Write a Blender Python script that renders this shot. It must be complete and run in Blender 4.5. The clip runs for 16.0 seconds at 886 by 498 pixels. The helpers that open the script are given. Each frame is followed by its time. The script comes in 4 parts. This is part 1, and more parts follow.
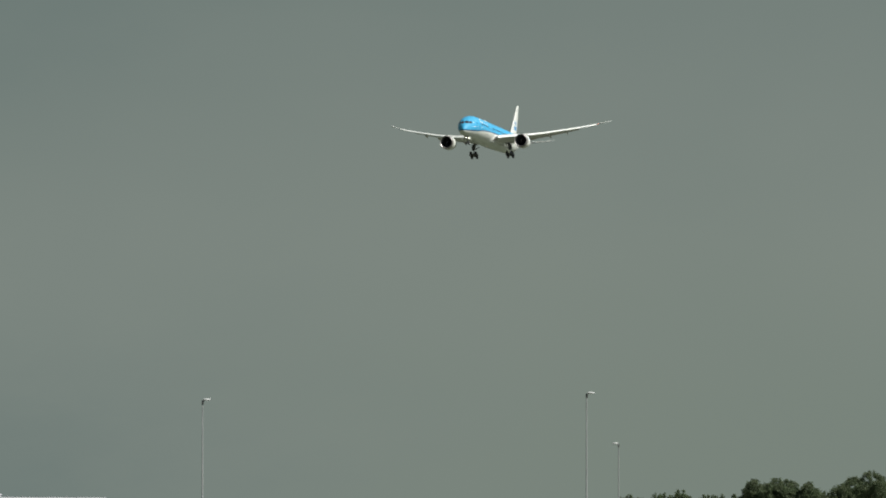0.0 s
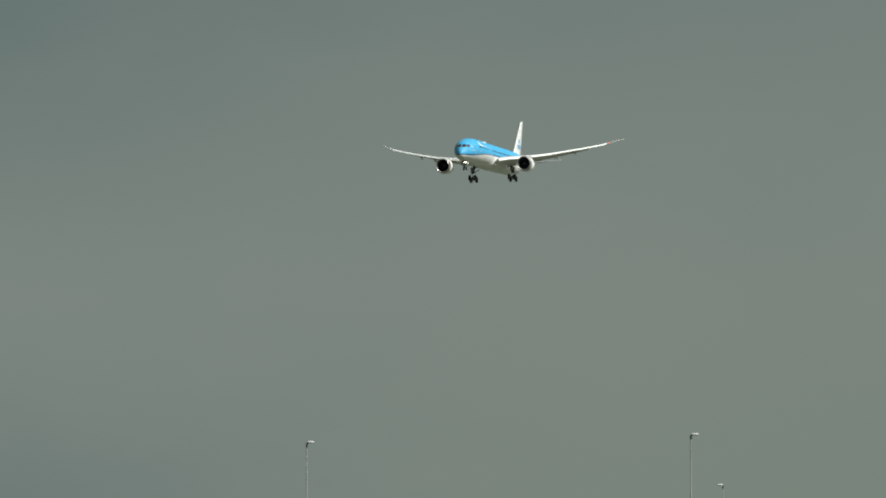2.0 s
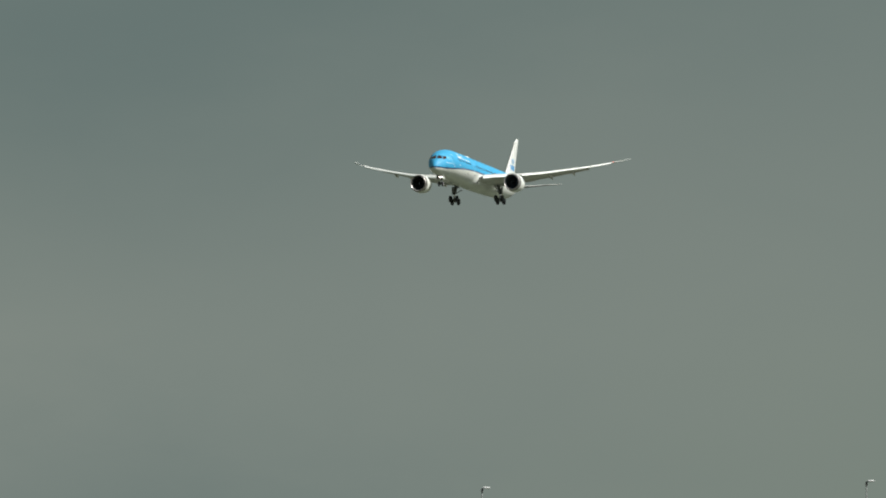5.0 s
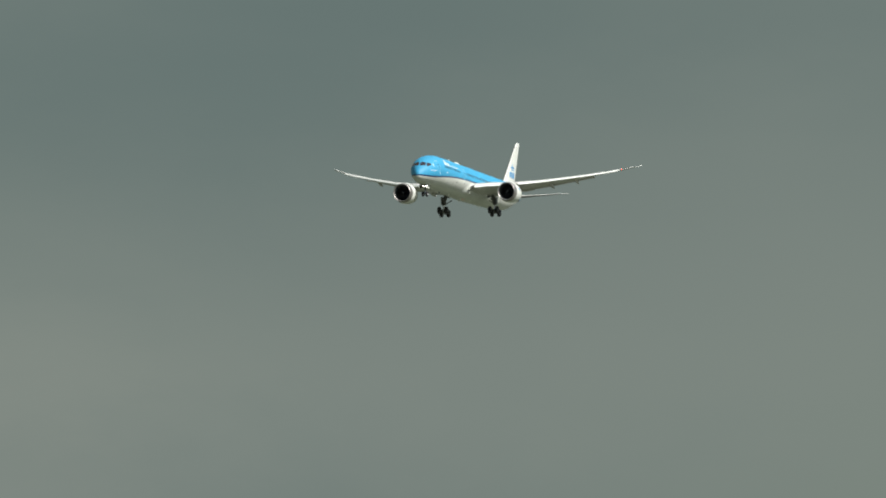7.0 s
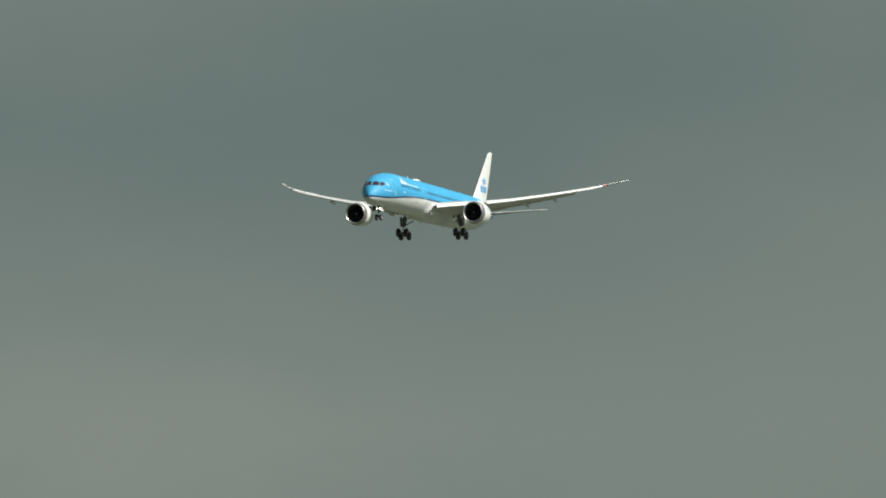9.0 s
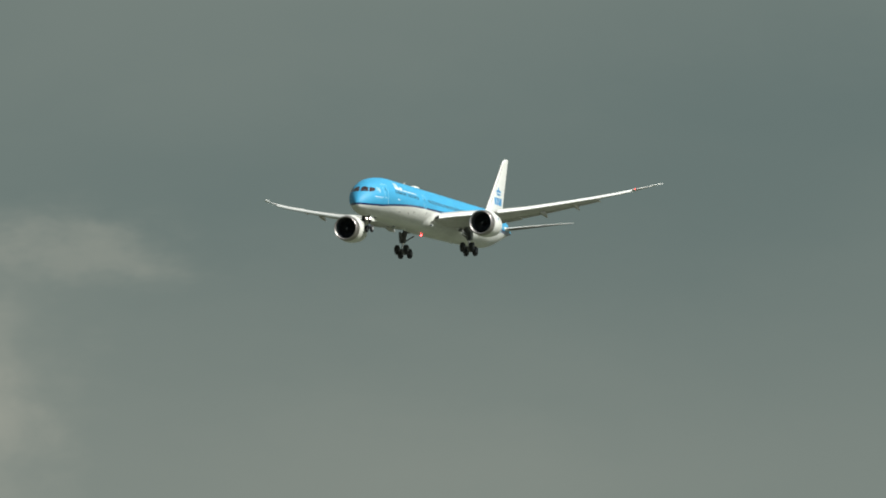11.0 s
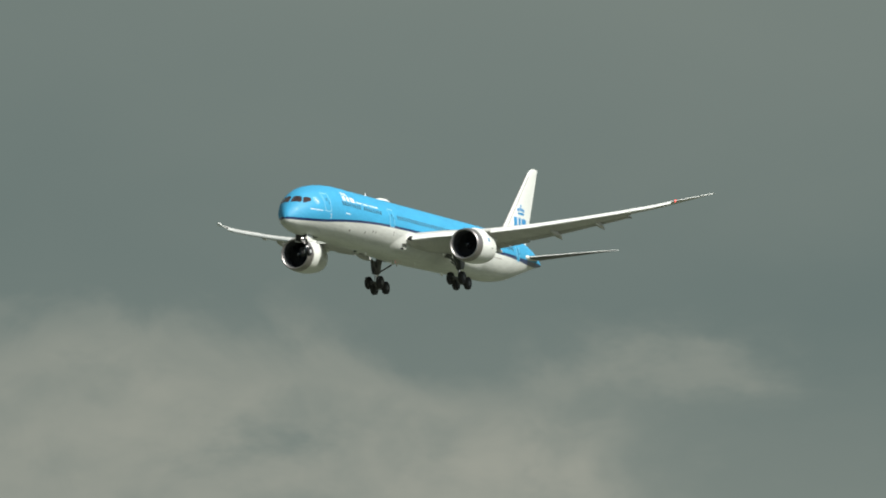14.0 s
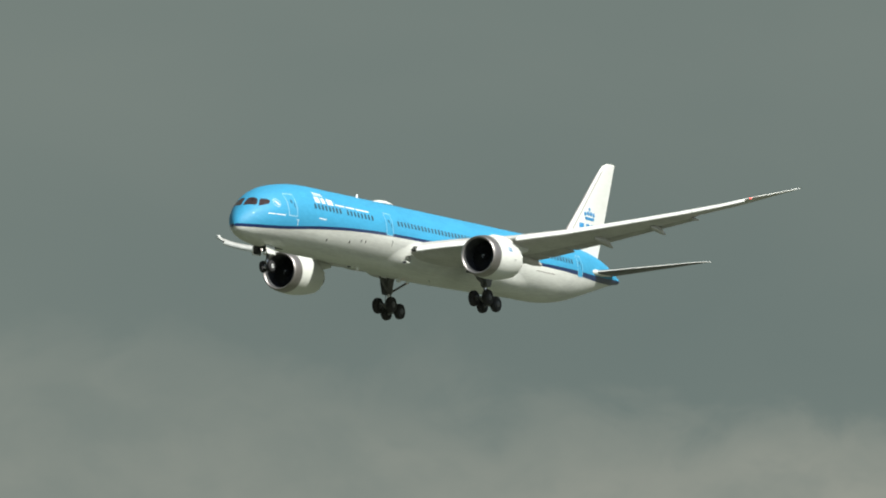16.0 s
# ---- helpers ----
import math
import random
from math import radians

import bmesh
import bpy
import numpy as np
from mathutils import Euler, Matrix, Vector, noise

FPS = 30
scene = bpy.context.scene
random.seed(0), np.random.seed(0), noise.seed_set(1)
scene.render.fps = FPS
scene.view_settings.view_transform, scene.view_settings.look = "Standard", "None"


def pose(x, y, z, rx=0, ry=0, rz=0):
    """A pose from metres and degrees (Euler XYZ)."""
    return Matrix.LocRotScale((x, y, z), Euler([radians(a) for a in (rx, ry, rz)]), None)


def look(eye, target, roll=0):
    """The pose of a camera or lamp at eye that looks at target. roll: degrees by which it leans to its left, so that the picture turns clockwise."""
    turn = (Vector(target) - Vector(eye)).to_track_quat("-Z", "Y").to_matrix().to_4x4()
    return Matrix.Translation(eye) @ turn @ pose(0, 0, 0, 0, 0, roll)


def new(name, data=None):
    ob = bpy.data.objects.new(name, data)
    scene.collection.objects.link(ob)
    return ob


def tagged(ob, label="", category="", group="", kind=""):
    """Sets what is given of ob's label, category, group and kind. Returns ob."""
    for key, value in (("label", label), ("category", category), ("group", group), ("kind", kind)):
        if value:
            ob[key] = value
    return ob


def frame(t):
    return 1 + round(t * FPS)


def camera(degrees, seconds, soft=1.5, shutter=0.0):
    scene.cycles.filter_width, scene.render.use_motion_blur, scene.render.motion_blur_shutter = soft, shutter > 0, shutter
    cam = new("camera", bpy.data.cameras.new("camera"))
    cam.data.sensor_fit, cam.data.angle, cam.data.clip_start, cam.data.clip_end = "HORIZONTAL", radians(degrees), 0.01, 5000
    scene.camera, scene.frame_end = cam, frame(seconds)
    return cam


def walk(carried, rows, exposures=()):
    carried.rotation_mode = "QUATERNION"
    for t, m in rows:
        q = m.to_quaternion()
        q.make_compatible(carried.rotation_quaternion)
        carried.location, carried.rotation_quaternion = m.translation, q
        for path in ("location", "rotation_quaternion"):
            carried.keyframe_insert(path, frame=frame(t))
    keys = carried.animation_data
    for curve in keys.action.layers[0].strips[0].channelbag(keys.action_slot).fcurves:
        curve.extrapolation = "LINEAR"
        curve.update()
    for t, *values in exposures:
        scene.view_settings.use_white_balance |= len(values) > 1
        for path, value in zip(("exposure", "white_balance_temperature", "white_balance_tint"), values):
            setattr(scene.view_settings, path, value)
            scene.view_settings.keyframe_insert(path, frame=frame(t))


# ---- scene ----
# ---------------------------------------------------------------- camera
EYE = (0.0, 0.0, 1.7)
CAM_ROWS = (
    (0, 8.870, 2.877, 0.04),
    (0.5, 9.112, 2.892, 0.02),
    (1, 9.333, 2.928, -0.07),
    (1.5, 9.532, 3.008, -0.06),
    (2, 9.693, 3.211, -0.11),
    (2.5, 9.877, 3.331, -0.12),
    (3, 10.115, 3.392, -0.27),
    (3.5, 10.406, 3.404, -0.50),
    (6, 11.537, 3.762, 0.45),
    (6.5, 11.808, 3.849, 0.36),
    (7, 12.352, 3.867, 0.25),
    (7.5, 12.804, 3.858, 0.18),
    (8, 13.055, 4.018, 0.18),
    (8.5, 13.341, 4.165, 0.21),
    (9, 13.764, 4.326, 0.23),
    (11.5, 16.744, 4.850, -0.18),
    (12, 17.506, 4.939, -0.13),
    (12.5, 18.326, 5.090, -0.01),
    (13, 19.170, 5.295, 0.06),
    (13.5, 19.975, 5.517, 0.05),
    (14, 20.897, 5.688, -0.08),
    (14.5, 21.998, 5.955, -0.14),
    (15, 23.140, 6.254, -0.11),
    (15.5, 24.806, 6.359, -0.17),
    (16, 26.412, 6.570, -0.24),
)

cam = camera(7.032, 16.0, soft=1.9)
walk(cam, [(t, pose(*EYE, 90 + tilt, 0, turn) @ pose(0, 0, 0, 0, 0, roll)) for t, turn, tilt, roll in CAM_ROWS])

# ---------------------------------------------------------------- sky and sun
SUN_AZ, SUN_EL = radians(107), radians(44)      # azimuth clockwise from +y
SUN_DIR = Vector((math.sin(SUN_AZ) * math.cos(SUN_EL), math.cos(SUN_AZ) * math.cos(SUN_EL), math.sin(SUN_EL)))


class Nodes:
    """Short hand for building a node tree."""

    def __init__(self, tree):
        self.tree = tree

    def add(self, kind, values=(), operation="", data_type=""):
        n = self.tree.nodes.new(kind)
        if operation:
            n.operation = operation
        if data_type:
            n.data_type = data_type
        for k, v in dict(values).items():
            if isinstance(v, bpy.types.NodeSocket):
                self.tree.links.new(v, n.inputs[k])
            else:
                n.inputs[k].default_value = v
        return n

    def math(self, op, a, b=0.0, c=0.0, clamp=False):
        n = self.add("ShaderNodeMath", {0: a, 1: b, 2: c}, operation=op)
        n.use_clamp = clamp
        return n.outputs[0]

    def ramp(self, value, lo, hi, a=0.0, b=1.0):
        n = self.add("ShaderNodeMapRange", {"Value": value, "From Min": lo, "From Max": hi, "To Min": a, "To Max": b})
        n.interpolation_type = "SMOOTHSTEP"
        return n.outputs[0]

    def mix(self, fac, a, b):
        n = self.add("ShaderNodeMix", {0: fac, 6: a, 7: b}, data_type="RGBA")
        return n.outputs[2]


def build_world():
    world = bpy.data.worlds.new("world")
    scene.world = world
    world.use_nodes = True
    tree = world.node_tree
    tree.nodes.clear()
    n = Nodes(tree)
    way = n.add("ShaderNodeTexCoord").outputs["Generated"]
    sep = n.add("ShaderNodeSeparateXYZ", {0: way})
    x, y, z = sep.outputs[0], sep.outputs[1], sep.outputs[2]
    turn = n.math("MULTIPLY", n.math("ARCTAN2", n.math("MULTIPLY", x, -1.0), y), 57.2958)
    rise = n.math("MULTIPLY", n.math("ARCSINE", z), 57.2958)
    flat = n.add("ShaderNodeCombineXYZ", {0: turn, 1: n.math("MULTIPLY", rise, 1.9), 2: 3.7}).outputs[0]
    big = n.add("ShaderNodeTexNoise", {"Vector": flat, "Scale": 0.42, "Detail": 3.0, "Roughness": 0.5, "Distortion": 0.35}).outputs[0]
    wide = n.add("ShaderNodeTexNoise", {"Vector": flat, "Scale": 0.11, "Detail": 2.0, "Roughness": 0.5}).outputs[0]

    warp = n.add("ShaderNodeSeparateColor", {0: n.add("ShaderNodeTexNoise", {"Vector": flat, "Scale": 0.9, "Detail": 4.0, "Roughness": 0.6}).outputs["Color"]})
    turn_w = n.math("ADD", turn, n.math("MULTIPLY", n.math("SUBTRACT", warp.outputs[0], 0.5), 2.6))
    rise_w = n.math("ADD", rise, n.math("MULTIPLY", n.math("SUBTRACT", warp.outputs[1], 0.5), 0.9))

    def lobe(t0, r0, wt, wr):
        """A soft patch of tone round one direction."""
        a = n.math("DIVIDE", n.math("SUBTRACT", turn_w, t0), wt)
        b = n.math("DIVIDE", n.math("SUBTRACT", rise_w, r0), wr)
        q = n.math("ADD", n.math("MULTIPLY", a, a), n.math("MULTIPLY", b, b))
        return n.math("POWER", 2.718, n.math("MULTIPLY", q, -1.0))

    # storm grey with a paler haze low down and a dark belly above it
    low_haze = n.math("MULTIPLY", n.ramp(rise, 5.4, 2.6), n.ramp(rise, 0.0, 2.4, 0.35, 1.0))
    dark_belly = n.math("MULTIPLY", lobe(16.3, 5.15, 4.6, 0.95), 0.9)
    # broken pale cumulus under the dark belly: an uneven top edge that climbs to the left, and a steep end on the right
    curl = n.add("ShaderNodeCombineXYZ", {0: turn, 1: n.math("MULTIPLY", rise, 1.35), 2: 8.2}).outputs[0]
    billow = n.add("ShaderNodeTexNoise", {"Vector": curl, "Scale": 0.75, "Detail": 5.0, "Roughness": 0.52, "Distortion": 0.5}).outputs[0]
    puff = n.add("ShaderNodeTexNoise", {"Vector": curl, "Scale": 1.6, "Detail": 3.0, "Roughness": 0.5, "Distortion": 0.3}).outputs[0]
    ragged = n.math("ADD", n.math("MULTIPLY", n.math("SUBTRACT", billow, 0.5), 1.9), n.math("MULTIPLY", n.math("SUBTRACT", puff, 0.5), 0.7))
    edge = n.math("ADD", n.math("SUBTRACT", rise, n.math("MULTIPLY", n.math("SUBTRACT", turn, 20.0), 0.12)), ragged)
    steep = n.math("ADD", turn, n.math("MULTIPLY", n.math("SUBTRACT", puff, 0.5), 1.6))
    under = n.math("MULTIPLY", n.ramp(edge, 4.98, 4.25), n.math("MULTIPLY", n.ramp(steep, 18.8, 20.5), n.ramp(turn, 27.0, 22.5, 0.42, 1.0)))
    pale = n.math("MULTIPLY", under, n.ramp(n.math("ADD", n.math("MULTIPLY", puff, 0.5), n.math("MULTIPLY", billow, 0.5)), 0.31, 0.67, 0.36, 0.90))
    for t0, r0, wt, wr, k in ((19.05, 4.75, 0.75, 0.24, 0.5), (19.9, 3.5, 0.8, 0.7, 0.26), (26.6, 4.3, 2.6, 0.6, 0.26), (16.6, 2.9, 2.6, 0.6, 0.16), (22.9, 4.9, 0.9, 0.25, 0.16)):
        pale = n.math("ADD", pale, n.math("MULTIPLY", lobe(t0, r0, wt, wr), k))
    pale = n.math("SUBTRACT", pale, n.math("MULTIPLY", lobe(22.45, 4.15, 0.45, 0.28), 0.5), clamp=True)
    tone = n.math("ADD", n.math("MULTIPLY", low_haze, 0.40), n.math("MULTIPLY", n.math("SUBTRACT", wide, 0.5), 0.7))
    tone = n.math("ADD", tone, n.math("MULTIPLY", n.math("SUBTRACT", big, 0.5), 0.22))
    # darkens the low left sky in place of lens vignetting
    tone = n.math("SUBTRACT", tone, n.math("MULTIPLY", lobe(13.4, 0.9, 2.6, 1.3), 0.42))
    tone = n.math("SUBTRACT", tone, n.math("MULTIPLY", lobe(11.3, 6.0, 3.4, 0.8), 0.22))
    tone = n.math("ADD", tone, n.ramp(rise, 5.9, 8.0, 0.0, 0.16))
    tone = n.math("SUBTRACT", n.math("ADD", tone, 0.36), n.math("MULTIPLY", dark_belly, 0.3), clamp=True)
    grey = n.mix(tone, (0.1335, 0.1785, 0.1695, 1), (0.2245, 0.2565, 0.2290, 1))
    grey = n.mix(n.math("MULTIPLY", lobe(6.5, 1.1, 3.6, 1.7), 0.7), grey, (0.194, 0.234, 0.197, 1))
    cloud = n.mix(n.math("MULTIPLY", pale, 0.84), grey, (0.350, 0.358, 0.305, 1))
    # the open sky on the sun's side
    air = n.add("ShaderNodeTexSky")
    air.sky_type, air.sun_disc, air.sun_elevation, air.sun_rotation = "NISHITA", False, SUN_EL, SUN_AZ
    sky = air.outputs[0]
    facing = n.add("ShaderNodeVectorMath", {0: way, 1: tuple(SUN_DIR)}, operation="DOT_PRODUCT").outputs["Value"]
    opening = n.ramp(facing, 0.0, 0.75)
    clouds = n.add("ShaderNodeBackground", {"Color": cloud, "Strength": 1.0}).outputs[0]
    clear = n.add("ShaderNodeBackground", {"Color": sky, "Strength": 0.06}).outputs[0]
    both = n.add("ShaderNodeMixShader", {0: opening, 1: clouds, 2: clear}).outputs[0]
    n.add("ShaderNodeOutputWorld", {"Surface": both})


build_world()
sun = new("sun", bpy.data.lights.new("sun", "SUN"))
sun.data.energy, sun.data.angle, sun.data.color = 5.8, radians(1.0), (0.99, 0.975, 0.91)
sun.matrix_world = look(SUN_DIR * 100, (0, 0, 0))


# ---------------------------------------------------------------- materials
def material(name, colour, rough=0.5, metal=0.0, vary=0.12, scale=1.5, bump=0.0, coat=0.0, second=None, emit=None, power=0.0, streak=1.0):
    """A surface with tone that varies at two scales. streak stretches the marks along x."""
    m = bpy.data.materials.new(name)
    m.use_nodes = True
    tree = m.node_tree
    tree.nodes.clear()
    n = Nodes(tree)
    co = n.add("ShaderNodeMapping", {"Vector": n.add("ShaderNodeTexCoord").outputs["Object"], "Scale": (1.0 / streak, 1, 1)}).outputs[0]
    a = n.add("ShaderNodeTexNoise", {"Vector": co, "Scale": scale, "Detail": 4.0, "Roughness": 0.6}).outputs[0]
    b = n.add("ShaderNodeTexNoise", {"Vector": co, "Scale": scale * 9, "Detail": 3.0, "Roughness": 0.6}).outputs[0]
    both = n.math("ADD", n.math("MULTIPLY", a, 0.65), n.math("MULTIPLY", b, 0.35))
    other = second or tuple(c * (1 - vary * 2) for c in colour)
    col = n.mix(n.ramp(both, 0.35, 0.68), (*other, 1), (*colour, 1))
    p = n.add("ShaderNodeBsdfPrincipled", {"Base Color": col, "Metallic": metal, "Coat Weight": coat, "Coat Roughness": 0.12,
                                           "Roughness": n.ramp(both, 0.2, 0.8, min(1, rough * 1.25), rough * 0.8)})
    if emit:
        p.inputs["Emission Color"].default_value = (*emit, 1)
        p.inputs["Emission Strength"].default_value = power
    if bump:
        h = n.add("ShaderNodeBump", {"Height": both, "Strength": bump, "Distance": 0.05}).outputs[0]
        tree.links.new(h, p.inputs["Normal"])
    n.add("ShaderNodeOutputMaterial", {"Surface": p.outputs[0]})
    return m


BLUE = material("sky_blue_paint", (0.044, 0.345, 0.590), 0.60, vary=0.07, scale=0.5, coat=0.02, streak=3)
NAVY = material("navy_paint", (0.008, 0.028, 0.110), 0.32, vary=0.1, scale=0.4, coat=0.3)
WHITE = material("white_paint", (0.78, 0.80, 0.75), 0.36, vary=0.045, scale=0.45, coat=0.25, streak=4)
BELLY = material("white_belly_paint", (0.75, 0.77, 0.72), 0.42, vary=0.12, scale=0.6, coat=0.15, streak=6)
MARK = material("white_marking", (0.82, 0.84, 0.84), 0.4, vary=0.03)
DOOR_LINE = material("pale_door_outline", (0.40, 0.62, 0.74), 0.4, vary=0.05)
SEAM = material("grey_seam", (0.42, 0.40, 0.38), 0.5, vary=0.08)
LOGO = material("blue_marking", (0.032, 0.270, 0.560), 0.4, vary=0.05)
WING = material("grey_wing_paint", (0.60, 0.595, 0.565), 0.42, vary=0.09, scale=0.6, streak=3)
SLAT = material("pale_slat_paint", (0.84, 0.86, 0.82), 0.38, vary=0.05, scale=0.8)
FLAP = material("flap_paint", (0.50, 0.495, 0.47), 0.5, vary=0.12, scale=0.8)
TAIL_GREY = material("dark_grey_tailplane_paint", (0.135, 0.135, 0.13), 0.45, vary=0.12, scale=0.8)
LIP = material("brushed_inlet_metal", (0.40, 0.375, 0.36), 0.42, metal=0.85, vary=0.05, scale=2)
DUCT = material("inlet_duct_liner", (0.080, 0.084, 0.088), 0.9, vary=0.2, scale=2)
FAN = material("fan_blade_metal", (0.058, 0.060, 0.063), 0.75, metal=0.0, vary=0.2, scale=3)
SPINNER = material("spinner_paint", (0.025, 0.025, 0.028), 0.45, vary=0.2)
NOZZLE = material("nozzle_metal", (0.20, 0.18, 0.16), 0.4, metal=0.8, vary=0.15, scale=3)
GLASS = material("dark_window_glass", (0.030, 0.028, 0.032), 0.12, vary=0.2, scale=2)
COCKPIT = material("cockpit_glass", (0.064, 0.042, 0.042), 0.16, vary=0.3, scale=1.2)
CABIN = material("cabin_window_glass", (0.060, 0.135, 0.190), 0.15, vary=0.2, scale=2)
STRUT = material("gear_grey_paint", (0.155, 0.158, 0.155), 0.45, vary=0.2, scale=3)
CHROME = material("polished_piston", (0.75, 0.75, 0.73), 0.18, metal=1.0, vary=0.05)
TYRE = material("tyre_rubber", (0.030, 0.030, 0.032), 0.75, vary=0.25, scale=4)
RIM = material("wheel_hub_metal", (0.15, 0.15, 0.148), 0.4, metal=0.6, vary=0.2, scale=5)
# dark grey for brackets; also stands in for shade in bays and openings
GREY_AND_SHADE = material("dark_grey_and_bay_shade", (0.10, 0.105, 0.10), 0.7, vary=0.3, scale=2)
LAMP_WHITE = material("landing_light", (0.9, 0.9, 0.85), 0.2, emit=(1.0, 0.93, 0.82), power=14.0)
LAMP_RED = material("red_position_light", (0.8, 0.05, 0.03), 0.2, emit=(1.0, 0.10, 0.08), power=4.0)
BEACON = material("lit_red_beacon_glass", (0.6, 0.05, 0.03), 0.2, emit=(1.0, 0.05, 0.06), power=20.0)
GRASS = material("meadow_grass", (0.085, 0.098, 0.062), 0.9, vary=0.25, scale=0.02, bump=0.4, second=(0.060, 0.072, 0.046))
STEEL = material("galvanised_steel", (0.34, 0.355, 0.35), 0.5, metal=0.3, vary=0.12, scale=1.0)
HEAD = material("lamp_head_aluminium", (0.52, 0.53, 0.52), 0.35, vary=0.06, scale=4)
DIFFUSER = material("lamp_lens", (0.55, 0.56, 0.55), 0.2, vary=0.05)
PANEL = material("white_wall_panel", (0.70, 0.70, 0.68), 0.5, vary=0.06, scale=0.4)
TRIM = material("white_roof_trim", (0.42, 0.42, 0.45), 0.5, vary=0.04)
BARK = material("tree_bark", (0.10, 0.075, 0.05), 0.9, vary=0.3, scale=3, bump=0.6)


def leaf_material():
    """Thin leaves that let some light through, each of a slightly different green."""
    m = bpy.data.materials.new("tree_leaves")
    m.use_nodes = True
    m.node_tree.nodes.clear()
    n = Nodes(m.node_tree)
    tone = n.add("ShaderNodeTexNoise", {"Vector": n.add("ShaderNodeTexCoord").outputs["Object"], "Scale": 0.5, "Detail": 3.0}).outputs[0]
    each = n.math("ADD", n.math("MULTIPLY", n.add("ShaderNodeNewGeometry").outputs["Random Per Island"], 0.5), n.math("MULTIPLY", tone, 0.6))
    col = n.mix(n.ramp(each, 0.25, 0.85), (0.096, 0.112, 0.058, 1), (0.104, 0.150, 0.070, 1))
    front = n.add("ShaderNodeBsdfPrincipled", {"Base Color": col, "Roughness": 0.7}).outputs[0]
    back = n.add("ShaderNodeBsdfTranslucent", {"Color": col}).outputs[0]
    n.add("ShaderNodeOutputMaterial", {"Surface": n.add("ShaderNodeMixShader", {0: 0.5, 1: front, 2: back}).outputs[0]})
    return m


LEAF = leaf_material()


# ---------------------------------------------------------------- mesh helpers
def mesh(name, verts, faces, mats, smooth=True, slots=None):
    me = bpy.data.meshes.new(name)
    me.from_pydata([tuple(v) for v in verts], [], [tuple(f) for f in faces])
    for m in mats if isinstance(mats, (list, tuple)) else (mats,):
        me.materials.append(m)
    if slots is not None:
        me.polygons.foreach_set("material_index", slots)
    bm = bmesh.new()
    bm.from_mesh(me)
    bmesh.ops.recalc_face_normals(bm, faces=bm.faces)
    for e in bm.edges:
        e.smooth = len(e.link_faces) < 2 or e.calc_face_angle(0) < 0.75
    for f in bm.faces:
        f.smooth = smooth
    bm.to_mesh(me)
    bm.free()
    return me


def part(name, geo, mats, parent, label="", smooth=True, slots=None):
    """Links one mesh object under a thing or under a part."""
    me = geo if isinstance(geo, bpy.types.Mesh) else mesh(name, geo[0], geo[1], mats, smooth, slots)
    ob = new(name, me)
    ob.parent = parent
    if label:
        ob["label"] = label
    return ob


def loft(rings, closed=True, caps=True):
    """Quads between rings of equal length."""
    k = len(rings[0])
    verts = [v for r in rings for v in r]
    faces = []
    for i in range(len(rings) - 1):
        for j in range(k if closed else k - 1):
            a, b = i * k + j, i * k + (j + 1) % k
            faces.append((a, b, b + k, a + k))
    if caps:
        faces.append(tuple(range(k))[::-1])
        faces.append(tuple(range((len(rings) - 1) * k, len(rings) * k)))
    return verts, faces


def join(*geos):
    verts, faces = [], []
    for v, f in geos:
        o = len(verts)
        verts += list(v)
        faces += [tuple(i + o for i in q) for q in f]
    return verts, faces


def tube(points, radii, sides=12, caps=True):
    """A round bar along points, with a radius at each."""
    pts = [Vector(p) for p in points]
    rings = []
    side = None
    for i, p in enumerate(pts):
        d = (pts[min(i + 1, len(pts) - 1)] - pts[max(i - 1, 0)]).normalized()
        if side is None:
            side = d.orthogonal().normalized()
        side = (side - d * side.dot(d)).normalized()
        up = d.cross(side)
        r = radii[i] if isinstance(radii, (list, tuple)) else radii
        rings.append([p + side * r * math.cos(2 * math.pi * j / sides) + up * r * math.sin(2 * math.pi * j / sides) for j in range(sides)])
    return loft(rings, True, caps)


def revolve(profile, centre=(0, 0, 0), sides=40, axis="x", caps=False):
    """Rings of (station, radius) about the x or y axis; the station runs backwards along x, or along y."""
    rings = []
    for s, r in profile:
        ring = []
        for j in range(sides):
            a = 2 * math.pi * j / sides
            c, q = r * math.cos(a), r * math.sin(a)
            ring.append((centre[0] - s, centre[1] + c, centre[2] + q) if axis == "x" else (centre[0] + c, centre[1] + s, centre[2] + q))
        rings.append(ring)
    return loft(rings, True, caps)


def block(x, y, z, sx, sy, sz, bevel=0.0):
    """A box with cut edges, by centre and full size."""
    bm = bmesh.new()
    bmesh.ops.create_cube(bm, size=1.0)
    for v in bm.verts:
        v.co = (v.co.x * sx, v.co.y * sy, v.co.z * sz)
    if bevel:
        bmesh.ops.bevel(bm, geom=list(bm.edges), offset=bevel, segments=2, affect="EDGES", profile=0.5)
    vs = [(v.co.x + x, v.co.y + y, v.co.z + z) for v in bm.verts]
    bm.verts.index_update()
    fs = [tuple(v.index for v in f.verts) for f in bm.faces]
    bm.free()
    return vs, fs


def moved(geo, m):
    return [tuple(m @ Vector(v)) for v in geo[0]], geo[1]


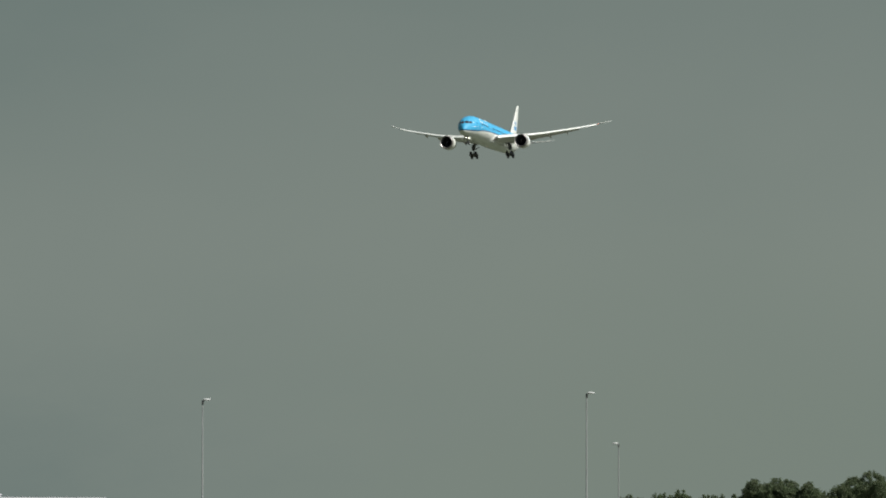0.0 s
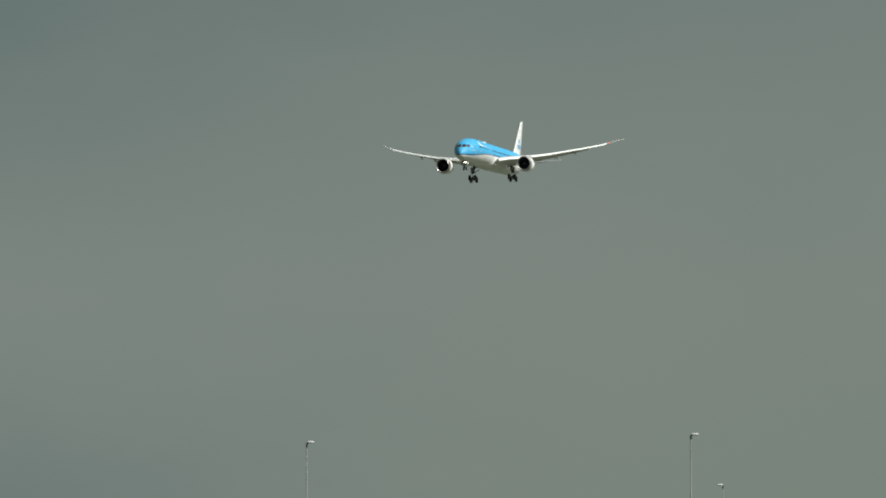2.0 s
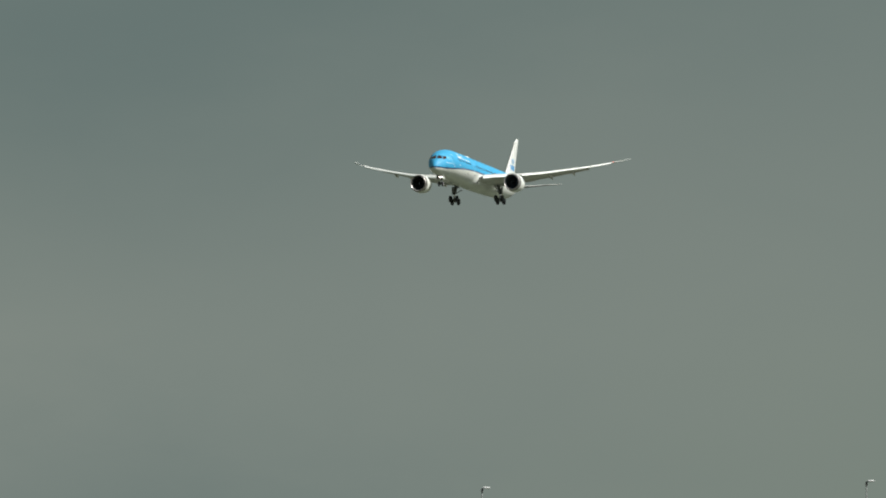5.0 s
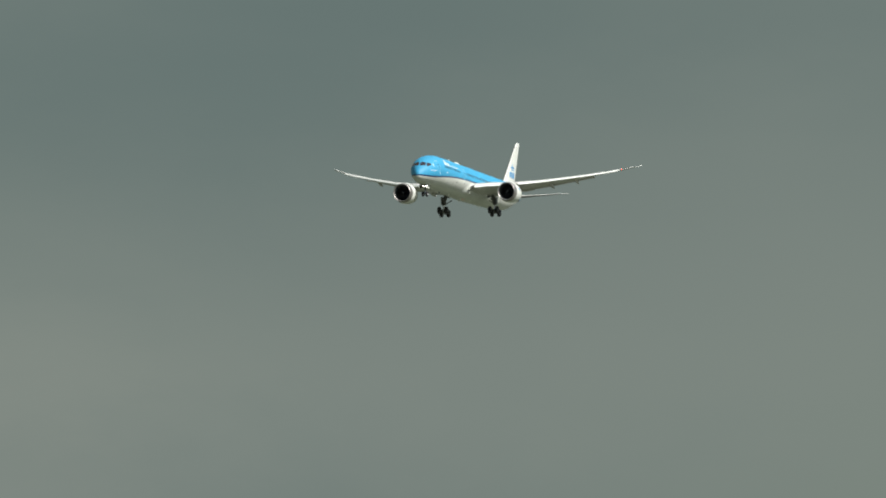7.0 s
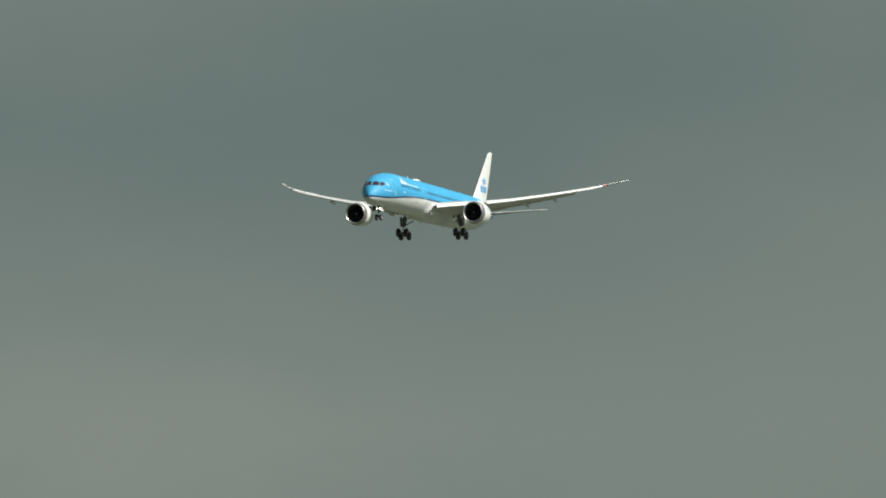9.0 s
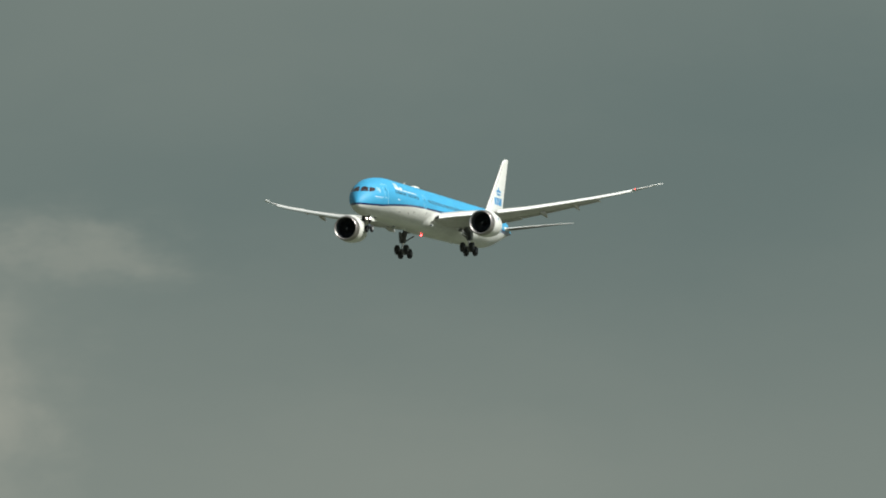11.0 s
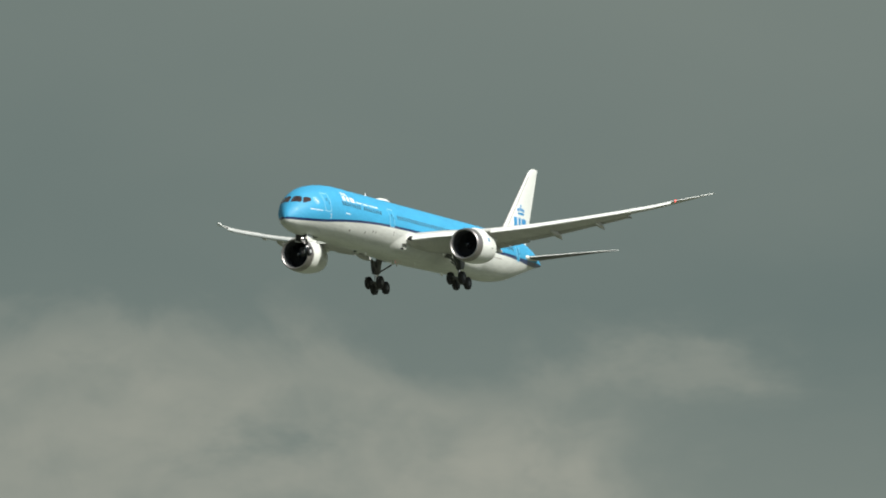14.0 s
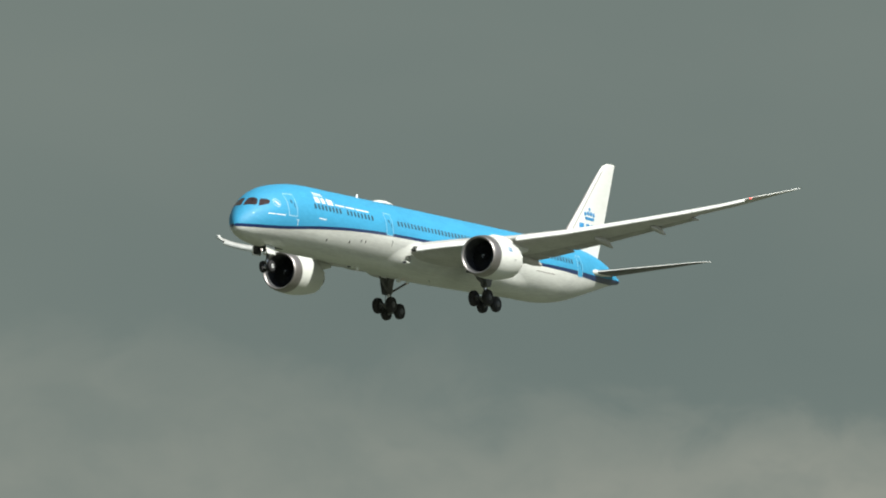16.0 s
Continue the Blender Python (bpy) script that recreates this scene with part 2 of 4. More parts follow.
def curve_at(table, s):
    """Smooth value between rows of (station, value)."""
    if s <= table[0][0]:
        return table[0][1]
    for i in range(len(table) - 1):
        a, b = table[i], table[i + 1]
        if s <= b[0]:
            u = (s - a[0]) / (b[0] - a[0])
            m0 = (b[1] - table[max(i - 1, 0)][1]) / max(b[0] - table[max(i - 1, 0)][0], 1e-6)
            c = table[min(i + 2, len(table) - 1)]
            m1 = (c[1] - a[1]) / max(c[0] - a[0], 1e-6)
            h = b[0] - a[0]
            return ((2 * u ** 3 - 3 * u * u + 1) * a[1] + (u ** 3 - 2 * u * u + u) * h * m0
                    + (-2 * u ** 3 + 3 * u * u) * b[1] + (u ** 3 - u * u) * h * m1)
    return table[-1][1]


# ---------------------------------------------------------------- the ground and what stands on it
def build_ground():
    verts, faces = [], []
    radii = [0, 40, 120, 300, 700, 1500, 3000, 5500]
    k = 48
    verts.append((0, 0, 0))
    for r in radii[1:]:
        for j in range(k):
            a = 2 * math.pi * j / k
            verts.append((r * math.cos(a), r * math.sin(a), 0.0))
    for j in range(k):
        faces.append((0, 1 + j, 1 + (j + 1) % k))
    for i in range(len(radii) - 2):
        for j in range(k):
            a, b = 1 + i * k + j, 1 + i * k + (j + 1) % k
            faces.append((a, a + k, b + k, b))
    ob = new("ground", mesh("ground", verts, faces, GRASS, False))
    tagged(ob, "flat green meadow grass reaching to the horizon", "ground", kind="structure")


build_ground()


def bearing(turn, far):
    """A place on the ground, by degrees to the left of +y and distance."""
    return -math.sin(radians(turn)) * far, math.cos(radians(turn)) * far


def build_lamp(turn, far, height, side, label):
    """A tall road lamp with a short arm and a flat head. side: +1 the head reaches to the right."""
    x, y = bearing(turn, far)
    top = new("street_lamp")
    top.location, top.rotation_euler = (x, y, 0), (0, 0, radians(turn))
    tagged(top, label, "street lamp", "road lamps on tall masts")
    part("base_plate", block(0, 0, 0.06, 0.5, 0.5, 0.12, 0.02), STEEL, top)
    part("mast", tube([(0, 0, 0), (0, 0, 1.4), (0, 0, 1.42), (0, 0, height * 0.5), (0, 0, height - 0.05)], [0.11, 0.11, 0.085, 0.058, 0.036], 14), STEEL, top)
    part("access_door", block(0, -0.127, 0.8, 0.11, 0.012, 0.4, 0.004), STEEL, top)
    part("arm", tube([(0, 0, height - 0.12), (side * 0.03, 0, height - 0.02), (side * 0.12, 0, height + 0.02)], [0.05, 0.05, 0.045], 10), STEEL, top)
    part("bracket", block(side * 0.01, 0, height - 0.12, 0.14, 0.14, 0.26, 0.03), GREY_AND_SHADE, top)
    rings = []
    for u, w, h in ((0.04, 0.07, 0.05), (0.08, 0.12, 0.075), (0.2, 0.16, 0.09), (0.38, 0.16, 0.075), (0.48, 0.12, 0.05), (0.51, 0.06, 0.02)):
        rings.append([(side * u, w * math.cos(a), height + 0.05 + h * math.sin(a) * (1 if math.sin(a) > 0 else 0.55)) for a in [2 * math.pi * j / 14 for j in range(14)]])
    head = part("lamp_head", loft(rings), HEAD, top, "pale flat lamp head")
    part("lens", block(side * 0.28, 0, height + 0.005, 0.3, 0.2, 0.012, 0.004), DIFFUSER, head)


build_lamp(10.761 + 0.018, 450, 1.68 + 450 * math.tan(radians(1.673)), 1, "tall thin galvanised steel mast with a pale flat lamp head")
build_lamp(7.698 + 0.03, 450, 1.68 + 450 * math.tan(radians(1.729)), 1, "tall thin galvanised steel mast with a pale flat lamp head")
build_lamp(7.493 - 0.02, 575, 1.68 + 575 * math.tan(radians(1.329)), -1, "tall steel lamp mast standing farther off beside trees")


def build_hall():
    """A low white hall of which only the roof's edge shows."""
    x, y = bearing(13.18, 430)
    hall = new("hall")
    hall.location, hall.rotation_euler = (x, y, 0), (0, 0, radians(13.18 + 11.0))
    tagged(hall, "low white flat-roofed hall with a pale roof edge", "building")
    w, d, h = 24.6, 14.0, 8.18
    part("wall", block(0, d / 2, h / 2, w, d, h, 0.05), PANEL, hall, smooth=False)
    for i in range(12):
        part("panel", block(-w / 2 + (i + 0.5) * w / 12, -0.03, h / 2, w / 12 - 0.03, 0.05, h - 0.1, 0.01), PANEL, hall, smooth=False)
    part("roof", block(0, d / 2, h + 0.06, w + 0.3, d + 0.3, 0.12, 0.02), TRIM, hall, smooth=False)
    part("roof_edge", block(0, -0.2, h + 0.12, w + 0.5, 0.16, 0.36, 0.03), TRIM, hall, smooth=False)
    for i in range(8):
        u = 7.0 + i * 0.9 - 2.2
        part("rail_post", tube([(u, 0.2, h + 0.1), (u, 0.2, h + 0.42)], 0.02, 8), STEEL, hall)
    part("roof_vent", join(tube([(6.08, 0.1, h + 0.1), (6.08, 0.1, h + 0.5), (6.05, 0.1, h + 0.52)], [0.09, 0.09, 0.02], 10),
                           tube([(5.9, 0.1, h + 0.44), (6.25, 0.1, h + 0.44)], 0.05, 8)), TRIM, hall)


build_hall()


def build_tree(turn, far, height, width, seed, label):
    """Tapered trunk, rising limbs, and a crown of many small leaves in clumps, with upright shoots and gaps."""
    rnd = random.Random(seed)
    x, y = bearing(turn, far)
    tree = new("tree")
    tree.location, tree.rotation_euler = (x, y, 0), (0, 0, rnd.random() * 6.28)
    tagged(tree, label, "tree", "trees behind the lamps")
    bend = [Vector((rnd.uniform(-0.3, 0.3), rnd.uniform(-0.3, 0.3), 0)) for _ in range(3)]
    geos = [tube([(0, 0, 0), bend[0] + Vector((0, 0, height * 0.25)), bend[1] + Vector((0, 0, height * 0.55)), bend[2] + Vector((0, 0, height * 0.93))],
                 [height * 0.028, height * 0.021, height * 0.014, height * 0.003], 10)]
    clumps = []     # centre, half width, half height
    for b in range(7):      # boughs, each with a small dome of its own
        a = b * 2.4 + rnd.uniform(-0.5, 0.5)
        out = width * 0.36 * (b / 6) ** 0.5
        top = height * (0.985 if b == 0 else rnd.uniform(0.88, 0.965))
        size = width * rnd.uniform(0.14, 0.27)
        core = Vector((math.cos(a) * out, math.sin(a) * out, top - size * 0.9))
        geos.append(tube([(bend[1].x * 0.5, bend[1].y * 0.5, height * 0.4), (core.x * 0.6, core.y * 0.6, height * 0.66), core], [height * 0.011, height * 0.007, height * 0.002], 6))
        for i in range(16):
            u, w = rnd.uniform(-0.75, 0.95), rnd.uniform(0, 6.28)
            r = size * math.sqrt(1 - u * u) * rnd.uniform(0.7, 1.3)
            clumps.append((core + Vector((math.cos(w) * r, math.sin(w) * r, size * 0.75 * u)), rnd.uniform(0.13, 0.42), rnd.uniform(0.14, 0.36)))
        for _ in range(3 if b == 0 else 1):
            tall = rnd.uniform(0.22, 0.5)
            clumps.append((core + Vector((rnd.uniform(-0.5, 0.5), rnd.uniform(-0.4, 0.4), size * 0.6 + tall * 0.6)), rnd.uniform(0.10, 0.18), tall))
    for i in range(22):     # the skirt of the crown
        a, up = i * 2.4, rnd.uniform(0.38, 0.82)
        reach = width * 0.5 * rnd.uniform(0.6, 1.0)
        clumps.append((Vector((math.cos(a) * reach, math.sin(a) * reach, height * up)), rnd.uniform(0.5, 0.8), rnd.uniform(0.4, 0.7)))
    part("trunk", join(*geos), BARK, tree)
    verts, faces = [], []
    for tip, wide, tall in clumps:
        for _ in range(int(750 * wide * (0.3 + tall))):
            v = Vector((rnd.gauss(0, 1), rnd.gauss(0, 1), rnd.gauss(0, 1)))
            v *= rnd.random() ** 0.75 * 1.15 / v.length
            c = tip + Vector((v.x * wide, v.y * wide, v.z * tall))
            if c.z > height:
                continue
            q = Euler((rnd.uniform(0, 6.3), rnd.uniform(0, 6.3), rnd.uniform(0, 6.3))).to_matrix()
            r = rnd.uniform(0.05, 0.095)
            o = len(verts)
            for px, py, pz in ((-1, 0, 0), (0, -0.55, 0.16), (1, 0, 0), (0, 0.55, 0.16)):
                verts.append(c + q @ Vector((px * r, py * r, pz * r)))
            faces += [(o, o + 1, o + 2), (o, o + 2, o + 3)]
    me = bpy.data.meshes.new("crown")
    me.from_pydata(verts, [], faces)
    me.materials.append(LEAF)
    part("crown", me, LEAF, tree)


TREES = ((7.36, 604, 11.5, 4.4, 6), (7.16, 610, 11.7, 4.6, 8), (6.97, 600, 11.8, 4.2, 7), (6.76, 612, 11.6, 4.2, 3), (6.60, 606, 11.55, 4.0, 12),
         (6.40, 600, 12.7, 2.6, 5), (6.31, 606, 12.45, 4.0, 4), (6.225, 598, 12.78, 3.0, 9), (6.135, 604, 12.75, 3.2, 13), (5.965, 598, 12.45, 3.4, 10), (5.85, 606, 11.7, 2.6, 14),
         (5.70, 600, 12.35, 3.4, 1), (5.60, 603, 12.95, 3.4, 15), (5.475, 596, 13.35, 4.2, 2), (5.32, 602, 13.10, 5.0, 11), (5.03, 604, 12.9, 6.0, 16))
for turn, far, height, width, seed in TREES:
    build_tree(turn, far, height, width, seed, "leafy dark green tree with upright shoots, bushy crown" if height > 12.2 else "lower dark green tree in the same row")


# ---------------------------------------------------------------- the airliner: x forward, y to its left, z up, nose at the origin
TOP = ((0.75, -1.45), (0.9, -1.0), (1.15, -0.58), (1.55, -0.10), (2.1, 0.42), (2.7, 0.92), (3.3, 1.36), (3.9, 1.72), (4.8, 2.10), (5.7, 2.36), (6.75, 2.57),
       (8.2, 2.78), (10, 2.92), (12, 2.96), (14, 2.96), (52, 2.96), (56, 2.94), (59.8, 2.73), (63, 2.32), (65.6, 1.66), (67.0, 1.10), (67.85, 0.78))
BOTTOM = ((0.75, -1.55), (0.9, -1.92), (1.15, -2.10), (1.55, -2.28), (2.1, -2.46), (2.7, -2.60), (3.4, -2.72), (4.2, -2.82), (5.4, -2.91), (7.0, -2.97),
          (9.0, -2.98), (48, -2.98), (50.5, -2.98), (53, -2.92), (56, -2.58), (58, -2.17), (60.5, -1.54), (63.5, -0.77), (65.8, -0.18), (67.2, 0.12), (67.85, 0.20))
WIDTH = ((0.75, 0.05), (0.9, 0.36), (1.15, 0.64), (1.55, 0.97), (2.1, 1.35), (2.7, 1.67), (3.3, 1.93), (3.9, 2.13), (4.8, 2.36), (5.7, 2.54), (6.75, 2.69), (8.2, 2.80),
         (10, 2.88), (12, 2.885), (50, 2.885), (53, 2.80), (56, 2.52), (60, 1.92), (63, 1.38), (65.8, 0.80), (67.2, 0.46), (67.85, 0.30))
LINE = ((0.75, -1.40), (1.8, -1.42), (3.5, -1.39), (6.0, -1.24), (8.8, -0.96), (12, -0.68), (15.4, -0.43), (21, -0.20), (30, -0.08), (45, 0.0), (54, 0.10), (58, 0.14), (62, 0.22), (66, 0.42), (67.85, 0.50))


def hull(s, z):
    """Half width of the hull at a station and height."""
    t, b, w = curve_at(TOP, s), curve_at(BOTTOM, s), curve_at(WIDTH, s)
    zc, h = (t + b) / 2, (t - b) / 2
    return w * math.sqrt(max(0.0, 1 - ((z - zc) / h) ** 2))


def on_hull(s, z, lift=0.006, side=1):
    """A place just off the hull's side, and the way it faces."""
    y = hull(s, z)
    a = Vector((-0.1, hull(s + 0.05, z) - hull(s - 0.05, z), 0))
    b = Vector((0, hull(s, z + 0.05) - hull(s, z - 0.05), 0.1))
    nrm = b.cross(a).normalized()
    if nrm.y < 0:
        nrm = -nrm
    p = Vector((-s, y, z)) + nrm * lift
    return Vector((p.x, p.y * side, p.z)), Vector((nrm.x, nrm.y * side, nrm.z))


def build_fuselage(plane):
    stations = [0.75, 0.77, 0.81, 0.88, 0.98, 1.1, 1.25, 1.45, 1.7, 2.0] + [2.0 + 0.35 * i for i in range(1, 29)] + [12.2 + 1.5 * i for i in range(1, 24)] + [48 + 1.0 * i for i in range(20)] + [67.4, 67.7, 67.85]
    stations = sorted(set(round(s, 3) for s in stations))
    rings = []
    up, strip, low = 30, 2, 26
    for s in stations:
        t, b, w = curve_at(TOP, s), curve_at(BOTTOM, s), curve_at(WIDTH, s)
        zc, h = (t + b) / 2, (t - b) / 2
        zl = min(max(curve_at(LINE, s), b + 0.02 * h), t - 0.02 * h)
        zm = min(max(zl - 0.26 - 0.22 * min(1, max(0, (s - 48) / 12)), b + 0.01 * h), zl - 0.001 * h)
        a0 = math.acos(max(-1, min(1, (zl - zc) / h)))
        a1 = math.acos(max(-1, min(1, (zm - zc) / h)))
        angles = [-a0 + 2 * a0 * i / up for i in range(up)] + [a0 + (a1 - a0) * i / strip for i in range(strip)]
        angles += [a1 + (2 * math.pi - 2 * a1) * i / low for i in range(low)] + [2 * math.pi - a1 + (a1 - a0) * i / strip for i in range(strip)]
        rings.append([(-s, w * math.sin(a), zc + h * math.cos(a)) for a in angles])
    verts, faces = loft(rings)
    k = up + 2 * strip + low
    row = [0] * up + [1] * strip + [2] * low + [1] * strip
    slots = [row[i % k] for i in range(len(faces) - 2)] + [0, 2]
    part("fuselage", (verts, faces), [BLUE, NAVY, BELLY], plane, "sky blue crown, navy line and white belly", slots=slots)
    part("tail_cone", revolve([(67.6, 0.2), (67.95, 0.17), (68.05, 0.10), (68.06, 0.02)], (0, 0, 0.46), 16), NOZZLE, plane, "dark exhaust tip")


FAIRING = ((21.0, 0.8, 0.9), (22.0, 1.55, 1.38), (22.8, 2.02, 1.58), (23.6, 2.34, 1.70), (24.5, 2.60, 1.82), (25.6, 2.80, 1.86), (27.2, 2.97, 1.90), (30, 3.10, 1.93), (34, 3.12, 1.91),
           (38, 3.06, 1.84), (41, 2.93, 1.79), (43.5, 2.70, 1.76), (46, 2.36, 1.68), (48.5, 1.9, 1.55), (50, 1.4, 1.4))


def build_fairing(plane):
    """The bulge where wing and belly meet, blended softly into the hull."""
    rings = []
    zc, soft = -0.9, 0.10
    for i in range(45):
        u = 21.0 + 29.0 * i / 44
        w, d = curve_at([(a, b) for a, b, _ in FAIRING], u), curve_at([(a, c) for a, _, c in FAIRING], u)
        top, low, wide = curve_at(TOP, u), curve_at(BOTTOM, u), curve_at(WIDTH, u)
        zh, hh = (top + low) / 2, (top - low) / 2
        ring = []
        for j in range(64):
            a = 2 * math.pi * j / 64
            c, q = math.cos(a), math.sin(a)

            def reach(inside):
                lo, hi = 0.0, 6.0
                for _ in range(24):
                    r = (lo + hi) / 2
                    lo, hi = (r, hi) if inside(r * c, zc + r * q) else (lo, r)
                return lo
            bulge = reach(lambda y, z: abs(y / w) ** 2.18 + abs((z + 1.34) / d) ** 2.18 < 1)
            skin = reach(lambda y, z: (y / wide) ** 2 + ((z - zh) / hh) ** 2 < 1)
            r = skin + soft * math.log(1 + math.exp((bulge - skin) / soft)) - 0.03
            if q > 0.35:
                r = min(r, skin - 0.02)
            ring.append((-u, r * c, zc + r * q))
        rings.append(ring)
    part("belly_fairing", loft(rings), BELLY, plane, "bulged white fairing at the wing root")


WING_ROWS = (   # span, leading edge, trailing edge, height, thickness
    (1.5, 25.4, 37.6, -1.60, 0.12), (3.0, 25.5, 38.0, -1.30, 0.115), (3.75, 25.4, 38.1, -1.16, 0.118), (3.85, 24.95, 38.11, -1.147, 0.122), (6.0, 26.6, 38.4, -0.78, 0.115), (10.0, 29.7, 39.0, -0.30, 0.105), (14.0, 32.75, 40.0, 0.36, 0.10),
    (18.0, 35.85, 41.3, 1.22, 0.10), (21.9, 38.85, 42.75, 2.10, 0.10), (22.1, 39.0, 42.85, 2.14, 0.10), (25.0, 41.2, 44.1, 2.86, 0.10),
    (27.0, 42.75, 45.0, 3.45, 0.095), (28.0, 43.95, 45.55, 3.80, 0.09), (29.0, 45.25, 46.2, 4.17, 0.085), (29.7, 46.25, 46.7, 4.44, 0.08), (30.05, 46.75, 46.95, 4.58, 0.08))


def wing_at(y):
    """Leading edge, trailing edge, height and thickness at a span."""
    for a, b in zip(WING_ROWS, WING_ROWS[1:]):
        if y <= b[0]:
            u = (y - a[0]) / (b[0] - a[0])
            return [p + (q - p) * u for p, q in zip(a[1:], b[1:])]
    return list(WING_ROWS[-1][1:])


def foil(x, th):
    """Upper and lower surface at a part of the chord."""
    t = 5 * th * (0.2969 * math.sqrt(x) - 0.126 * x - 0.3516 * x * x + 0.2843 * x ** 3 - 0.1015 * x ** 4)
    camber = 0.06 * x * (1 - x) * 0.5
    return camber + t, camber - t


def section(y, side, x0=0.0, x1=1.0, grow=0.0, steps=12):
    """A closed ring round part of the wing's section."""
    le, te, z, th = wing_at(y)
    c = te - le
    droop = 0.03 if y < 22 else -0.055
    xs = [x0 + (x1 - x0) * (0.5 - 0.5 * math.cos(math.pi * i / steps)) for i in range(steps + 1)]
    ring = [(-(le + x * c), side * y, z + foil(x, th)[0] * c + grow - x * c * droop) for x in reversed(xs)]
    ring += [(-(le + x * c), side * y, z + foil(x, th)[1] * c - grow - x * c * droop) for x in xs[(1 if x0 == 0 else 0):]]
    return ring


def build_wing(plane, side):
    rings = []
    for y, *_ in WING_ROWS:
        cut = 0.72 if y < 22 else 0.985
        rings.append(section(y, side, 0.0, cut))
    wing = part("wing", loft(rings), WING, plane, "long swept grey wing bending upwards to a raked tip")

    def slat(y0, y1):
        rows = []
        outer = ((0.64, 0.225), (0.45, 0.180), (0.27, 0.110), (0.12, 0.025), (0.03, -0.065), (-0.02, -0.150), (-0.01, -0.215), (0.04, -0.245))
        inner = ((0.09, -0.235), (0.08, -0.180), (0.11, -0.09), (0.18, 0.00), (0.30, 0.075), (0.46, 0.145), (0.64, 0.205))
        for i in range(9):
            y = y0 + (y1 - y0) * i / 8
            le, te, z, th = wing_at(y)
            k = 1.36 - 0.52 * min(1.0, (y - 3.5) / 23.0)
            rows.append([(-(le - 0.34 * k + x * k), side * y, z - 0.07 + zz * k) for x, zz in outer + inner])
        part("slat", loft(rows), SLAT, wing, "pale drooped leading-edge slat")

    slat(3.9, 9.2)
    le, te, z, th = wing_at(3.86)
    # dark blocks: the slat track, and the shade in the gap beside it
    part("slat_track", join(block(-le + 0.12, side * 3.72, z - 0.12, 0.85, 0.26, 0.36, 0.05), block(-le - 0.25, side * 3.45, z - 0.18, 0.95, 0.45, 0.24, 0.06)), GREY_AND_SHADE, wing, "dark track blocks filling in the gap's shade at the wing root")
    # pale tube paints the sunlit tip edge, swollen on the right wing
    part("sunlit_tip_edge", tube([(-wing_at(y)[0] - 0.02, side * y, wing_at(y)[2]) for y in (27.5, 28.1, 28.7, 29.3, 29.75, 29.98)], [0.045, 0.04, 0.035, 0.035, 0.04, 0.035] if side > 0 else [0.06, 0.07, 0.10, 0.16, 0.22, 0.18], 8), SLAT, wing, "pale tube painted for the sunlit edge of the raked tip")
    edges = [10.75, 14.8, 18.9, 23.0, 26.75]
    for a, b in zip(edges, edges[1:]):
        slat(a + 0.03, b - 0.03)

    def flap(y0, y1, angle, drop, chord):
        rows = []
        for i in range(7):
            y = y0 + (y1 - y0) * i / 6
            le, te, z, th = wing_at(y)
            c = (te - le) * chord
            s0, z0 = le + (te - le) * 0.735, z - (te - le) * 0.02 - drop
            ring = []
            m = 8
            for j in range(2 * m):
                x = (1 - j / m) if j <= m else (j / m - 1)
                up, lo = foil(max(x, 0.0), 0.13)
                zz = up if j <= m else lo
                px, pz = x * c, zz * c
                a = radians(angle)
                ring.append((-(s0 + px * math.cos(a) + pz * math.sin(a)), side * y, z0 - px * math.sin(a) + pz * math.cos(a)))
            rows.append(ring)
        part("flap", loft(rows), FLAP, wing, "lowered trailing-edge flap")

    flap(3.2, 9.3, 9, 0.0, 0.26)
    flap(9.4, 11.5, 9, 0.0, 0.26)
    flap(11.6, 21.8, 4.5, 0.02, 0.27)
    # flap track fairings: canoe shapes that droop with the flaps
    for y, end, dip, size in ((7.9, 39.7, -1.50, 1.15), (15.0, 39.75, -0.42, 1.0), (19.1, 41.95, 0.68, 0.85), (22.0, 42.75, 1.85, 0.4)):
        le, te, z, th = wing_at(y)
        c = te - le
        s0, z0 = end - 3.3 * size, z - c * 0.05 - 0.10 * size
        path, radii = [], []
        for i in range(13):
            u = i / 12
            path.append((-(s0 + u * (end - s0)), side * y, z0 + (dip - z0) * (0.15 * u + 0.85 * u ** 2.0)))
            radii.append(0.32 * size * max(0.04, math.sin(math.pi * (0.05 + 0.94 * u ** 0.85))) ** 0.7)
        part("track_fairing", tube(path, radii, 12), WING, wing, "curved canoe fairing under the flap")
    # tip light at the joint of the raked tip
    le, te, z, th = wing_at(27.05)
    if side > 0:
        part("position_light", revolve([(-0.10, 0.02), (-0.06, 0.06), (0.05, 0.075), (0.2, 0.06)], (-le - 0.02, side * 27.05, z), 12, caps=True), LAMP_RED, wing, "red position light")
    else:
        part("position_light", revolve([(-0.12, 0.02), (-0.08, 0.07), (0.05, 0.08), (0.2, 0.06)], (-le - 0.02, side * 27.05, z), 12, caps=True), GLASS, wing)
    return wing


